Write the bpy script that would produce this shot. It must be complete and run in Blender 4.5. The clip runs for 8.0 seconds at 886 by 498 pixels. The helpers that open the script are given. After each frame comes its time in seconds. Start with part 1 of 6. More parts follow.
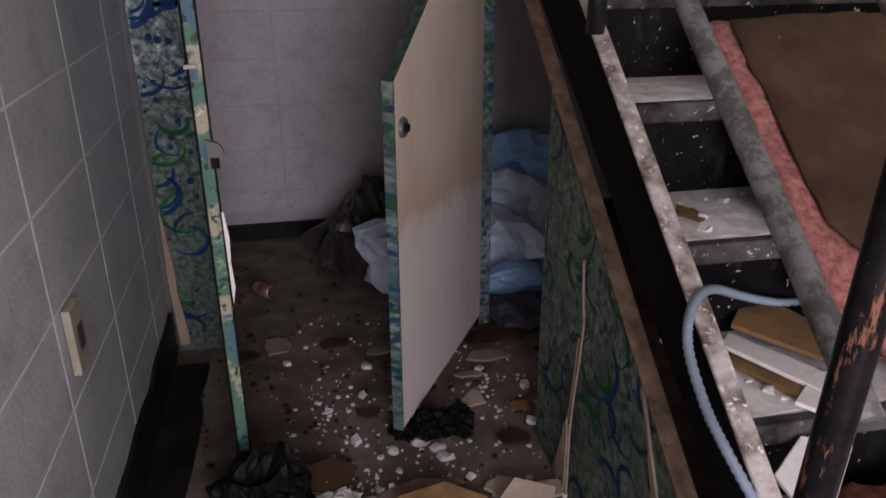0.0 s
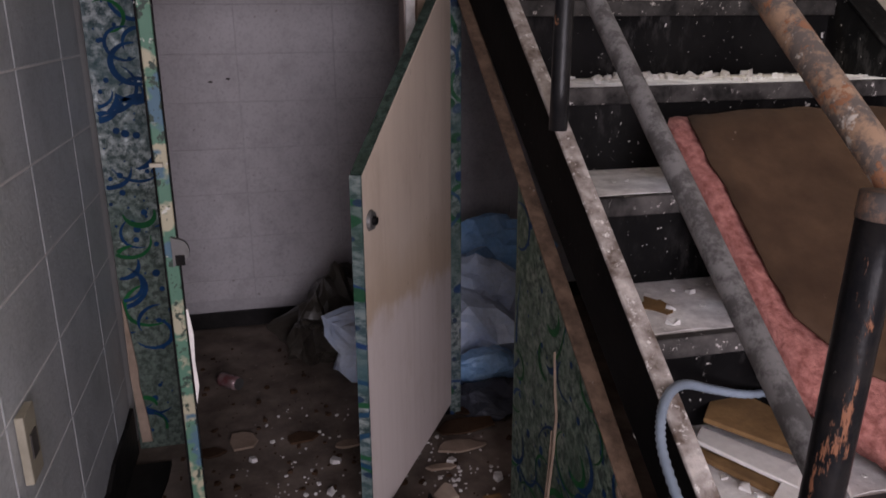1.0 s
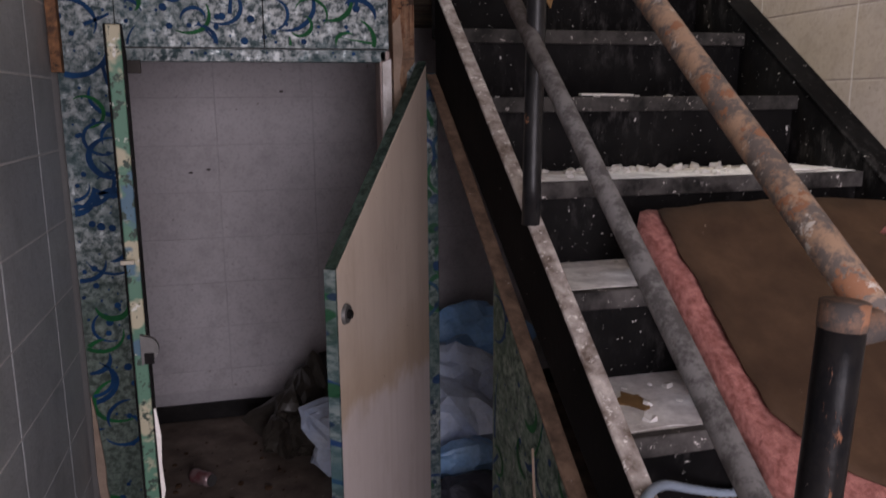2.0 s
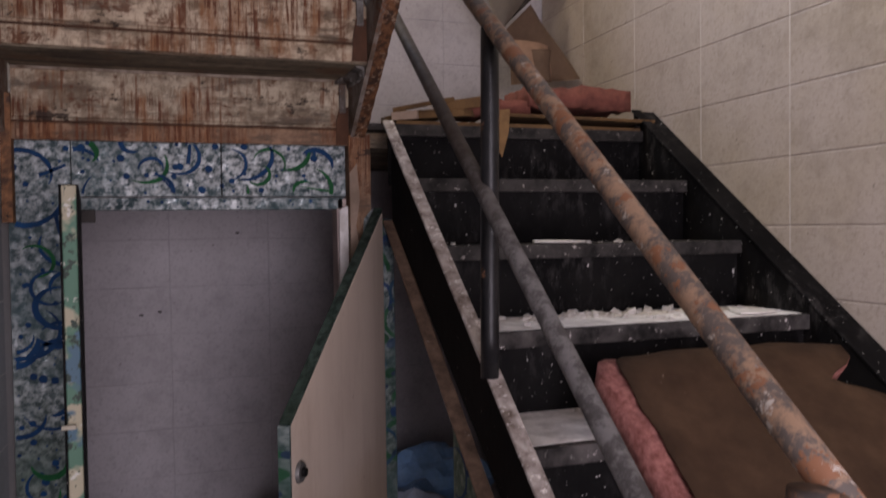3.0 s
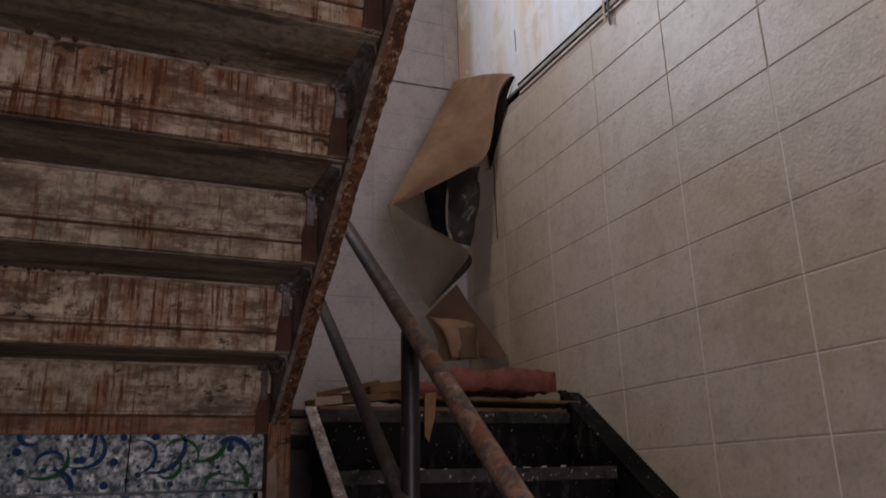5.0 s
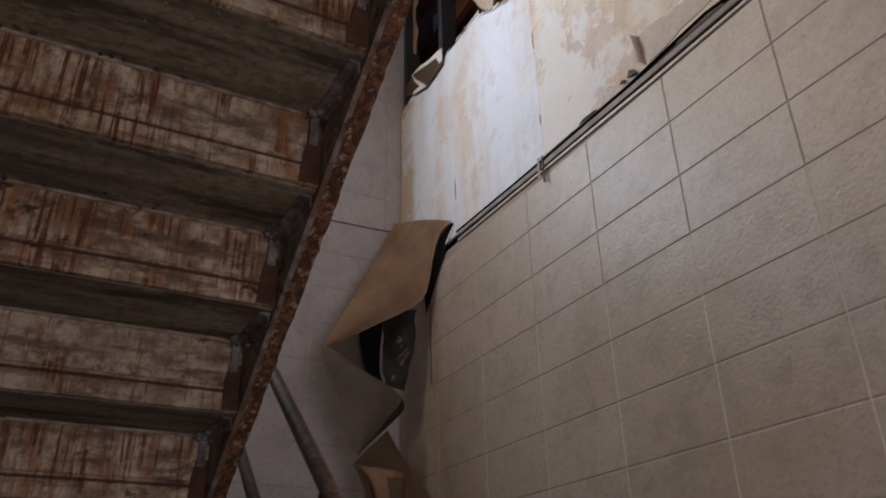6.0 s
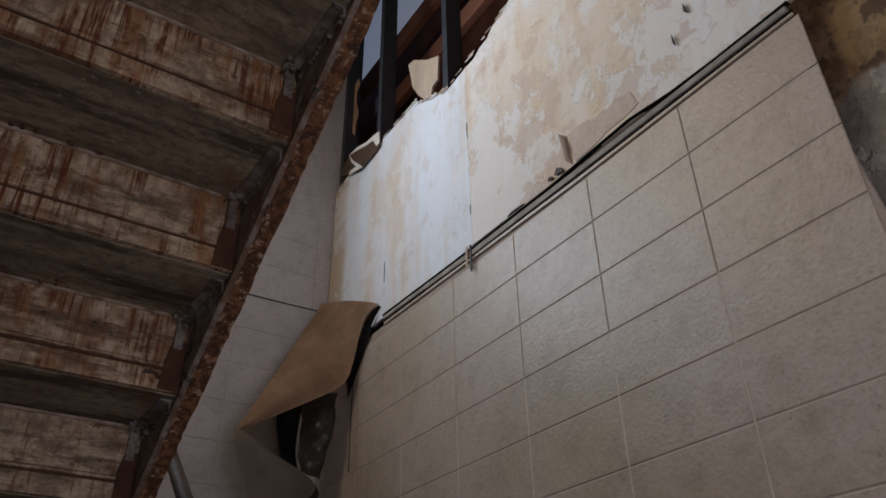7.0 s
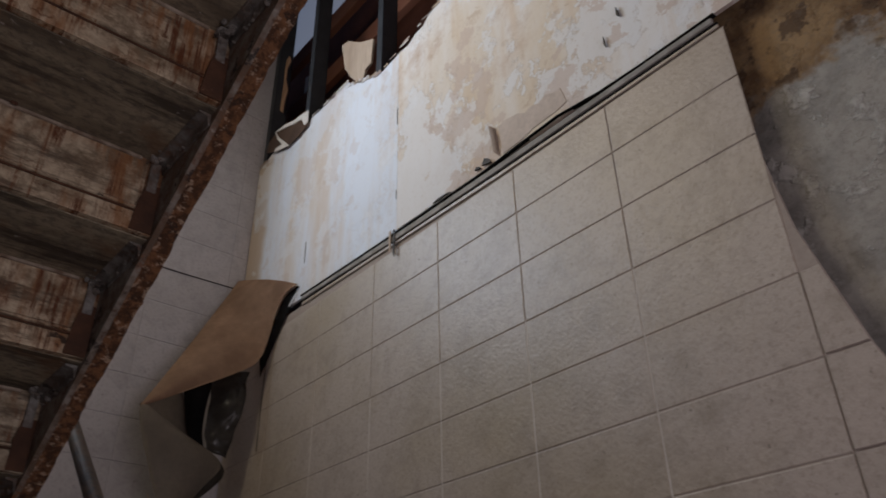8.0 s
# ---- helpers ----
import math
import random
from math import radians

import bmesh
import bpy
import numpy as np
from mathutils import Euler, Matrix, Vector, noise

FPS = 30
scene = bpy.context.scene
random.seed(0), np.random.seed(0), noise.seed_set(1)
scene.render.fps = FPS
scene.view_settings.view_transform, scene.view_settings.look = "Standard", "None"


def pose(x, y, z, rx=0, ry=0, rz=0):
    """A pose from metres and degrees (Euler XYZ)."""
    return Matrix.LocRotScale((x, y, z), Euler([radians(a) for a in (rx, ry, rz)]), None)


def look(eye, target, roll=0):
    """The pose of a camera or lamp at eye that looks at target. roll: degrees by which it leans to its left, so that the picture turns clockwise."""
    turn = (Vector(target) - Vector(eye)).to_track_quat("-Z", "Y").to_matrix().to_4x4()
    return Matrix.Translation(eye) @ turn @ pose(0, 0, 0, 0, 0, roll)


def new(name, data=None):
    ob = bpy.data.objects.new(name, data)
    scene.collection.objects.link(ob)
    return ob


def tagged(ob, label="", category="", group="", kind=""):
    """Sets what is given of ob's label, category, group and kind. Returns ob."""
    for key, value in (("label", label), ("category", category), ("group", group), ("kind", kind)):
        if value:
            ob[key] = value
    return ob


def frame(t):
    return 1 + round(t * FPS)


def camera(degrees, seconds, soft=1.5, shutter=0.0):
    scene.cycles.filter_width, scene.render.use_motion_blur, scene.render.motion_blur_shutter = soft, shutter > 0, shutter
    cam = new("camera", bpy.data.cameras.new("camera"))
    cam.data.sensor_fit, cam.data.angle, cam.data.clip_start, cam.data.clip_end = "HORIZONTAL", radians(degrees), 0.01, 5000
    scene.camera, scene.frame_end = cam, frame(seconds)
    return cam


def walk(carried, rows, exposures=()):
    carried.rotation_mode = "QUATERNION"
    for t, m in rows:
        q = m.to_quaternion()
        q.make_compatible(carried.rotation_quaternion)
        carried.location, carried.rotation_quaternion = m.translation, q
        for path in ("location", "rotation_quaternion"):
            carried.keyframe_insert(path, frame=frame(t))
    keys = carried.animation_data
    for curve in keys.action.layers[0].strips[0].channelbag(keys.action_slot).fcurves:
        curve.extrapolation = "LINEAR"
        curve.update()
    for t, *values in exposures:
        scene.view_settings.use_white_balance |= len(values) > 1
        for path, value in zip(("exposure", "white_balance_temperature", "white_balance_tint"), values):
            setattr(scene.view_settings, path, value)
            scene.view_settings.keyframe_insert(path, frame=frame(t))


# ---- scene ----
cam = camera(60.4, 8.0, 1.6, 0.35)
PATH = [
    (0, (-0.588, 0.458, 1.457), (-0.236, 2.267, 0.681), -0.3),
    (0.5, (-0.584, 0.466, 1.471), (-0.184, 2.304, 0.791), -0.3),
    (1, (-0.579, 0.476, 1.486), (-0.137, 2.337, 0.901), -0.3),
    (1.2, (-0.58, 0.483, 1.488), (-0.122, 2.35, 0.939), -0.4),
    (2.3, (-0.55, 0.483, 1.526), (-0.026, 2.39, 1.229), -0.3),
    (2.5, (-0.564, 0.492, 1.537), (-0.005, 2.397, 1.301), -0.4),
    (3, (-0.556, 0.496, 1.568), (0.064, 2.397, 1.514), -0.8),
    (3.5, (-0.542, 0.504, 1.604), (0.134, 2.382, 1.736), -1.1),
    (4, (-0.534, 0.503, 1.635), (0.171, 2.351, 1.931), -1.2),
    (4.5, (-0.533, 0.497, 1.653), (0.199, 2.301, 2.111), -1.5),
    (4.7, (-0.532, 0.499, 1.662), (0.212, 2.285, 2.171), -1.6),
    (5.8, (-0.498, 0.472, 1.7), (0.311, 2.093, 2.547), -1.0),
    (6, (-0.502, 0.473, 1.717), (0.342, 2.042, 2.627), -1.2),
    (6.5, (-0.49, 0.462, 1.741), (0.407, 1.933, 2.755), -1.2),
    (7, (-0.465, 0.449, 1.758), (0.472, 1.847, 2.838), -1.1),
    (7.5, (-0.458, 0.455, 1.749), (0.525, 1.823, 2.828), -1.1),
    (8, (-0.472, 0.458, 1.735), (0.64, 1.742, 2.791), -1.3),
]
EXPOSE = [(0, 0.24, 6350, 10), (1.2, 0.22, 6350, 11), (2.5, 0.07, 6400, 13), (3.5, 0.04, 6450, 18), (4.5, -0.82, 6650, 17), (6, -1.34, 6650, 15), (6.5, -1.49, 6550, 12), (7, -1.53, 6500, 11), (8, -1.53, 6500, 11)]
walk(cam, [(t, look(eye, target, roll)) for t, eye, target, roll in PATH], EXPOSE)

# ---- light ----
FLOOR, LAND, RISE, RUN = 0.13, 1.90, 0.19, 0.257
BACK, RIGHT, LEFT = 3.84, 1.045, -1.05
world = bpy.data.worlds.new("sky")
scene.world = world
world.use_nodes = True
wn = world.node_tree
sky = wn.nodes.new("ShaderNodeTexSky")
sky.sky_type, sky.sun_disc, sky.sun_elevation, sky.sun_rotation = "NISHITA", False, radians(40), radians(60)
wn.links.new(sky.outputs[0], wn.nodes["Background"].inputs[0])
wn.nodes["Background"].inputs[1].default_value = 0.10


def opening_lamp(name, m, w, h, watts, colour, spread=180):
    lamp = bpy.data.lights.new(name, "AREA")
    lamp.shape, lamp.size, lamp.size_y, lamp.energy, lamp.color = "RECTANGLE", w, h, watts, colour
    lamp.spread = radians(spread)
    ob = new(name, lamp)
    ob.matrix_world = m
    return ob


# added fill in an invented rear doorway, then daylight in two upper window openings
opening_lamp("fill_rear", look((-0.20, -1.60, 1.35), (-0.45, 2.5, 1.40)), 1.45, 2.2, 92, (0.985, 0.885, 0.965))
opening_lamp("daylight_side", look((-1.02, 2.55, 4.85), (1.0, 1.2, 3.5)), 1.0, 0.8, 62, (1.0, 0.875, 0.66))
opening_lamp("daylight_upper", look((-0.55, BACK - 0.03, 4.6), (0.6, 1.6, 4.3)), 0.75, 1.1, 72, (0.72, 0.84, 1.0), 125)

# ---- materials ----


class Nodes:
    """A small writer of node trees."""

    def __init__(self, name):
        self.m = bpy.data.materials.new(name)
        self.m.use_nodes = True
        self.t = self.m.node_tree
        self.b = self.t.nodes["Principled BSDF"]
        self.co = self.n("ShaderNodeTexCoord").outputs["Object"]

    def n(self, kind, **kw):
        node = self.t.nodes.new(kind)
        for k, v in kw.items():
            if k == "op":
                node.operation = v
            elif k == "blend":
                node.data_type, node.blend_type = "RGBA", v
        return node

    def put(self, socket, v):
        if isinstance(v, bpy.types.NodeSocket):
            self.t.links.new(v, socket)
        elif isinstance(v, tuple) and len(v) == 3 and socket.type == "RGBA":
            socket.default_value = (*v, 1)
        else:
            socket.default_value = v

    def noise(self, scale, detail=4, stretch=(1, 1, 1), rough=0.6, shift=(0, 0, 0)):
        mp = self.n("ShaderNodeMapping")
        self.put(mp.inputs["Vector"], self.co)
        mp.inputs["Scale"].default_value = stretch
        mp.inputs["Location"].default_value = shift
        t = self.n("ShaderNodeTexNoise")
        self.put(t.inputs["Vector"], mp.outputs[0])
        t.inputs["Scale"].default_value, t.inputs["Detail"].default_value, t.inputs["Roughness"].default_value = scale, detail, rough
        return t.outputs[0]

    def math(self, op, a, b=0.0):
        node = self.n("ShaderNodeMath", op=op)
        self.put(node.inputs[0], a)
        self.put(node.inputs[1], b)
        return node.outputs[0]

    def band(self, v, lo, hi):
        node = self.n("ShaderNodeMapRange")
        self.put(node.inputs[0], v)
        node.inputs[1].default_value, node.inputs[2].default_value = lo, hi
        return node.outputs[0]

    def mix(self, f, a, b, blend="MIX"):
        node = self.n("ShaderNodeMix", blend=blend)
        self.put(node.inputs[0], f)
        self.put(node.inputs[6], a)
        self.put(node.inputs[7], b)
        return node.outputs[2]

    def bump(self, h, strength=0.3, dist=0.01):
        node = self.n("ShaderNodeBump")
        node.inputs["Strength"].default_value, node.inputs["Distance"].default_value = strength, dist
        self.put(node.inputs["Height"], h)
        self.put(self.b.inputs["Normal"], node.outputs[0])

    def done(self, colour, rough=0.6, metal=0.0, spec=0.5):
        self.put(self.b.inputs["Base Color"], colour)
        self.put(self.b.inputs["Roughness"], rough)
        self.put(self.b.inputs["Metallic"], metal)
        self.b.inputs["Specular IOR Level"].default_value = spec
        return self.m


def plain(name, c1, c2, scale=6, fine=60, rough=0.6, bump=0.2, metal=0.0, spec=0.3, stretch=(1, 1, 1), specks=None, speck_amount=0.62):
    """Two colours mottled at two scales, with fine relief and, where given, light specks."""
    k = Nodes(name)
    a, b = k.noise(scale, 5, stretch), k.noise(fine, 3, stretch)
    col = k.mix(k.band(a, 0.35, 0.65), c1, c2)
    col = k.mix(k.math("MULTIPLY", k.band(b, 0.4, 0.7), 0.35), col, tuple(x * 0.6 for x in c1))
    if specks:
        s = k.band(k.noise(fine * 0.8, 6, shift=(3, 1, 7), rough=0.75), speck_amount, speck_amount + 0.05)
        col = k.mix(s, col, specks)
    k.bump(b, bump, 0.004)
    return k.done(col, rough if not isinstance(rough, tuple) else k.band(a, *rough), metal, spec)


def tile_material(name, base, stain, rough):
    """Painted scored wall tile: each piece a little different, yellowed stains, fine pebble relief."""
    k = Nodes(name)
    geo = k.n("ShaderNodeNewGeometry").outputs["Position"]
    k.co = geo
    rnd = k.n("ShaderNodeObjectInfo").outputs["Random"]
    big = k.noise(1.3, 5)
    col = k.mix(k.band(big, 0.42, 0.68), base, stain)
    col = k.mix(k.math("MULTIPLY", rnd, 0.14), col, tuple(x * 0.72 for x in base))
    dirt = k.noise(9, 6, rough=0.7)
    col = k.mix(k.math("MULTIPLY", k.band(dirt, 0.48, 0.74), 0.5), col, tuple(x * 0.55 for x in stain))
    spots = k.noise(38, 3, rough=0.5, shift=(5, 2, 1))
    col = k.mix(k.math("MULTIPLY", k.band(spots, 0.70, 0.74), 0.5), col, (0.12, 0.10, 0.08))
    grain = k.band(k.noise(75, 4, rough=0.65, shift=(2, 6, 3)), 0.50, 0.72)
    col = k.mix(k.math("MULTIPLY", grain, 0.48), col, tuple(x * 0.62 for x in stain))
    k.bump(k.math("ADD", k.noise(95, 4), k.math("MULTIPLY", k.noise(14, 3), 0.9)), 0.55, 0.0028)
    return k.done(col, k.band(dirt, -0.6, 1.9) if rough is None else rough, 0, 0.4)


M_TILE = tile_material("yellowed_wall_tile", (0.432, 0.370, 0.328), (0.372, 0.308, 0.232), 0.40)
M_TILE_GREY = tile_material("grey_wall_tile", (0.455, 0.470, 0.480), (0.32, 0.33, 0.33), 0.36)
M_TILE_WHITE = tile_material("white_wall_tile", (0.46, 0.435, 0.45), (0.39, 0.365, 0.37), 0.6)
M_GROUT_WHITE = plain("white_joint_filler", (0.60, 0.55, 0.51), (0.47, 0.42, 0.38), 3, 60, 0.9)
M_GROUT = plain("grout", (0.40, 0.34, 0.30), (0.27, 0.22, 0.19), 1.1, 60, 0.9)
M_GROUT_DULL = plain("dull_white_grout", (0.44, 0.42, 0.435), (0.36, 0.34, 0.35), 2.0, 60, 0.9)
M_GROUT_LIGHT = plain("light_grout", (0.74, 0.73, 0.71), (0.60, 0.58, 0.56), 2.0, 60, 0.9)


def black_material(name, flecks, dust=0.75):
    """Black paint with a thin smear of dust, and white flecks of two sizes."""
    k = Nodes(name)
    k.co = k.n("ShaderNodeNewGeometry").outputs["Position"]
    col = k.mix(k.band(k.noise(5, 5), 0.35, 0.65), (0.0045, 0.0042, 0.0045), (0.010, 0.0094, 0.0094))
    smear = k.math("MULTIPLY", k.band(k.noise(3.2, 5, shift=(3, 1, 2)), 0.44, 0.64), k.band(k.noise(30, 5, (1, 1, 0.4), 0.7), 0.50, 0.72))
    col = k.mix(k.math("MULTIPLY", smear, dust), col, (0.17, 0.157, 0.152))
    fine = k.band(k.noise(85, 3, rough=0.6, shift=(6, 1, 7)), flecks, flecks + 0.03)
    col = k.mix(fine, col, (0.42, 0.40, 0.38))
    large = k.band(k.noise(26, 4, (1, 1, 0.7), 0.6, (1, 8, 3)), flecks + 0.02, flecks + 0.035)
    col = k.mix(large, col, (0.48, 0.46, 0.44))
    k.bump(k.math("ADD", k.noise(60, 3), k.math("ADD", fine, large)), 0.25, 0.003)
    return k.done(col, k.band(smear, -2.0, 1.4), 0, 0.03)


M_BLACK = black_material("black_paint", 0.69, 0.28)
M_BLACK_CLEAN = black_material("clean_black_paint", 0.73, 0.1)
M_BLACK_WALL = plain("black_mastic_and_fold_shade", (0.008, 0.007, 0.007), (0.02, 0.018, 0.017), 7, 40, 0.6, 0.6, spec=0.15)
M_FLANGE = plain("chipped_paint_flange", (0.52, 0.47, 0.435), (0.10, 0.070, 0.053), 24, 70, 0.8, 0.6, specks=(0.78, 0.74, 0.70), speck_amount=0.58)
M_RUSTLIP = plain("rusty_flange", (0.215, 0.140, 0.095), (0.065, 0.043, 0.030), 24, 60, 0.85, 0.5, specks=(0.66, 0.61, 0.57), speck_amount=0.655)
M_TREAD = plain("plaster_dusted_tread", (0.93, 0.90, 0.88), (0.52, 0.485, 0.47), 18, 60, 0.9, 0.4, specks=(0.8, 0.77, 0.74), speck_amount=0.6)
M_NOSE = plain("worn_nosing", (0.050, 0.046, 0.043), (0.009, 0.0085, 0.008), 16, 60, 0.8, 0.4, spec=0.15, specks=(0.40, 0.37, 0.34), speck_amount=0.61)
M_NOSE_DUSTY = plain("dusty_nosing", (0.085, 0.078, 0.074), (0.012, 0.011, 0.0105), 14, 60, 0.85, 0.4, spec=0.15, specks=(0.6, 0.56, 0.53), speck_amount=0.61)
M_FLOOR = plain("dirty_floor", (0.225, 0.180, 0.15), (0.095, 0.073, 0.058), 7, 34, 0.8, 0.6, specks=(0.40, 0.35, 0.31), speck_amount=0.635)
M_PLASTER = plain("crumbled_plaster", (0.72, 0.70, 0.68), (0.50, 0.47, 0.44), 20, 90, 0.95, 0.5)
M_CARD = plain("kraft_paper", (0.074, 0.043, 0.025), (0.037, 0.021, 0.013), 7, 45, 0.75, 0.4, spec=0.10, specks=(0.30, 0.22, 0.17), speck_amount=0.685)
M_SCRAP = plain("faded_tan_board", (0.34, 0.255, 0.195), (0.20, 0.145, 0.105), 9, 70, 0.85, 0.4)
M_PINK = plain("pink_fibreglass", (0.36, 0.150, 0.128), (0.17, 0.056, 0.046), 55, 130, 0.98, 1.0, specks=(0.38, 0.19, 0.165), speck_amount=0.64)
M_TAN = plain("tan_wallcovering_back", (0.50, 0.325, 0.22), (0.34, 0.21, 0.14), 7, 40, 0.75, 0.2)
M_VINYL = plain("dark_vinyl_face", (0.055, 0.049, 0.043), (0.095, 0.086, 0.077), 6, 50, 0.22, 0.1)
M_GREYTAN = plain("grey_tan_vinyl", (0.26, 0.22, 0.18), (0.19, 0.16, 0.13), 4, 50, 0.55, 0.15)


def ply_material():
    """Pale door ply: tan and water marked above, bleached below a brown tide line, with a few dark nicks."""
    k = Nodes("water_stained_plywood")
    k.co = k.n("ShaderNodeNewGeometry").outputs["Position"]
    sep = k.n("ShaderNodeSeparateXYZ")
    k.put(sep.inputs[0], k.co)
    level = k.math("ADD", sep.outputs[2], k.math("MULTIPLY", k.math("SUBTRACT", k.noise(4, 4, (1, 1, 0.8), 0.55), 0.5), 0.38))
    col = k.mix(k.band(level, 0.70, 0.76), (0.57, 0.495, 0.465), (0.53, 0.435, 0.355))
    tide = k.math("MULTIPLY", k.band(level, 0.71, 0.75), k.band(level, 0.98, 0.78))
    col = k.mix(k.math("MULTIPLY", tide, 0.5), col, (0.38, 0.265, 0.165))
    blot = k.band(k.noise(5, 6, (1, 1, 0.5), 0.7, (2, 5, 1)), 0.50, 0.66)
    col = k.mix(k.math("MULTIPLY", blot, 0.35), col, (0.36, 0.28, 0.215))
    grain = k.noise(34, 4, (1, 1, 0.05), 0.6)
    col = k.mix(k.math("MULTIPLY", k.band(grain, 0.48, 0.72), 0.18), col, (0.30, 0.22, 0.17))
    nick = k.band(k.noise(30, 4, (1, 1, 0.35), 0.7, (8, 1, 1)), 0.70, 0.72)
    col = k.mix(k.math("MULTIPLY", nick, 0.85), col, (0.09, 0.07, 0.055))
    k.bump(k.math("ADD", grain, nick), 0.25, 0.003)
    return k.done(col, 0.65, 0, 0.3)


M_BEIGE = ply_material()
# stud steel brightened, light on its edge put into the colour
M_STUD_LIT = plain("lit_steel_edge", (0.17, 0.19, 0.22), (0.09, 0.10, 0.12), 12, 60, 0.45, 0.2)
M_STUD = plain("dark_steel_stud", (0.030, 0.034, 0.042), (0.045, 0.05, 0.06), 8, 60, 0.5, 0.1)
M_WOOD = plain("red_brown_rafter", (0.42, 0.20, 0.14), (0.28, 0.12, 0.08), 3, 50, 0.7, 0.3, stretch=(1, 0.2, 1))
M_BAG_BLUE = plain("blue_plastic_film", (0.26, 0.50, 0.86), (0.42, 0.64, 0.92), 6, 60, 0.28, 0.2)
M_BAG_WHITE = plain("white_plastic_film", (0.74, 0.82, 0.95), (0.52, 0.62, 0.82), 6, 60, 0.3, 0.2)
M_BAG_BROWN = plain("brown_plastic_film", (0.035, 0.030, 0.025), (0.055, 0.047, 0.037), 6, 60, 0.35, 0.2)
M_BAG_BLACK = plain("black_plastic_film", (0.004, 0.004, 0.004), (0.007, 0.007, 0.007), 6, 60, 0.5, 0.3, spec=0.08)
M_CONDUIT = plain("grey_conduit", (0.25, 0.30, 0.365), (0.18, 0.22, 0.275), 6, 60, 0.5, 0.1)
M_CERAMIC = plain("ceiling_tile_white", (0.74, 0.71, 0.68), (0.66, 0.62, 0.58), 6, 60, 0.8, 0.2)
M_FIBRE = plain("brown_fibreboard", (0.25, 0.145, 0.060), (0.13, 0.075, 0.032), 14, 80, 0.85, 0.5)
M_FIBRE_DARK = plain("damp_brown_fibreboard", (0.15, 0.085, 0.034), (0.075, 0.043, 0.020), 14, 80, 0.9, 0.5)
M_STEEL = plain("dull_steel", (0.13, 0.125, 0.12), (0.07, 0.068, 0.066), 10, 90, 0.5, 0.15, 0.35)
M_IVORY = plain("ivory_plastic", (0.33, 0.30, 0.23), (0.26, 0.235, 0.18), 8, 80, 0.45, 0.1)
# the tan backing again, shade of the lower folds put into its colour
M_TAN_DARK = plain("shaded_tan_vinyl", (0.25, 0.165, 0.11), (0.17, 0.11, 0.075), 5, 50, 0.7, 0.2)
M_PINK_DIRTY = plain("dirty_fibreglass", (0.21, 0.075, 0.055), (0.12, 0.043, 0.032), 20, 60, 0.98, 1.0)
M_TRIM = plain("grey_metal_trim", (0.070, 0.062, 0.056), (0.032, 0.028, 0.026), 9, 60, 0.7, 0.2)
M_CHANNEL = plain("dull_grey_channel", (0.36, 0.34, 0.32), (0.20, 0.185, 0.17), 9, 60, 0.8, 0.2, spec=0.1)
M_CONCRETE = plain("grey_render", (0.33, 0.30, 0.28), (0.24, 0.215, 0.195), 2.5, 40, 0.9, 0.4)
M_DARKVOID = plain("dark_attic_board", (0.22, 0.085, 0.060), (0.13, 0.052, 0.038), 3, 40, 0.9, 0.3)


def rusty(name, paint, paint2, amount, vertical=True, rust=(0.115, 0.054, 0.029)):
    """Old paint on steel with rust in blotches and streaks that run down, and dark scabs."""
    k = Nodes(name)
    k.co = k.n("ShaderNodeNewGeometry").outputs["Position"]
    run = (1, 1, 0.05) if vertical else (1, 1, 1)
    col = k.mix(k.band(k.noise(6 if vertical else 18, 6, rough=0.7), 0.38, 0.60), paint, paint2)
    wash = k.math("MULTIPLY", k.band(k.noise(34, 4, run, 0.7, (1, 3, 2)), 0.40, 0.62), k.band(k.noise(2.2, 3, shift=(4, 4, 9)), 0.50 - amount, 0.64 - amount))
    col = k.mix(k.math("MULTIPLY", wash, 0.65), col, tuple(0.5 * (a + b) for a, b in zip(rust, paint2)))
    streak = k.math("MULTIPLY", k.band(k.noise(95, 5, run, 0.75), 0.46, 0.57), k.band(k.noise(3.1, 5, shift=(9, 1, 3)), 0.56 - amount, 0.66 - amount))
    col = k.mix(streak, col, rust)
    scab = k.band(k.noise(10, 7, rough=0.75, shift=(2, 8, 4)), 0.60 - amount * 0.3, 0.63 - amount * 0.3)
    col = k.mix(k.math("MULTIPLY", scab, 0.9), col, (0.030, 0.024, 0.021))
    edge = k.band(k.noise(16, 7, rough=0.8, shift=(4, 4, 4)), 0.64 - amount, 0.70 - amount)
    col = k.mix(k.math("MULTIPLY", edge, 0.85), col, tuple(0.55 * a for a in rust))
    flake = k.band(k.noise(40, 4, rough=0.7, shift=(4, 1, 7)), 0.66, 0.70)
    col = k.mix(k.math("MULTIPLY", flake, 0.6), col, tuple(min(1.35 * a, 0.6) for a in paint))
    k.bump(k.math("ADD", k.noise(60, 4), k.math("ADD", scab, edge)), 0.5, 0.004)
    return k.done(col, 0.8, 0, 0.2)


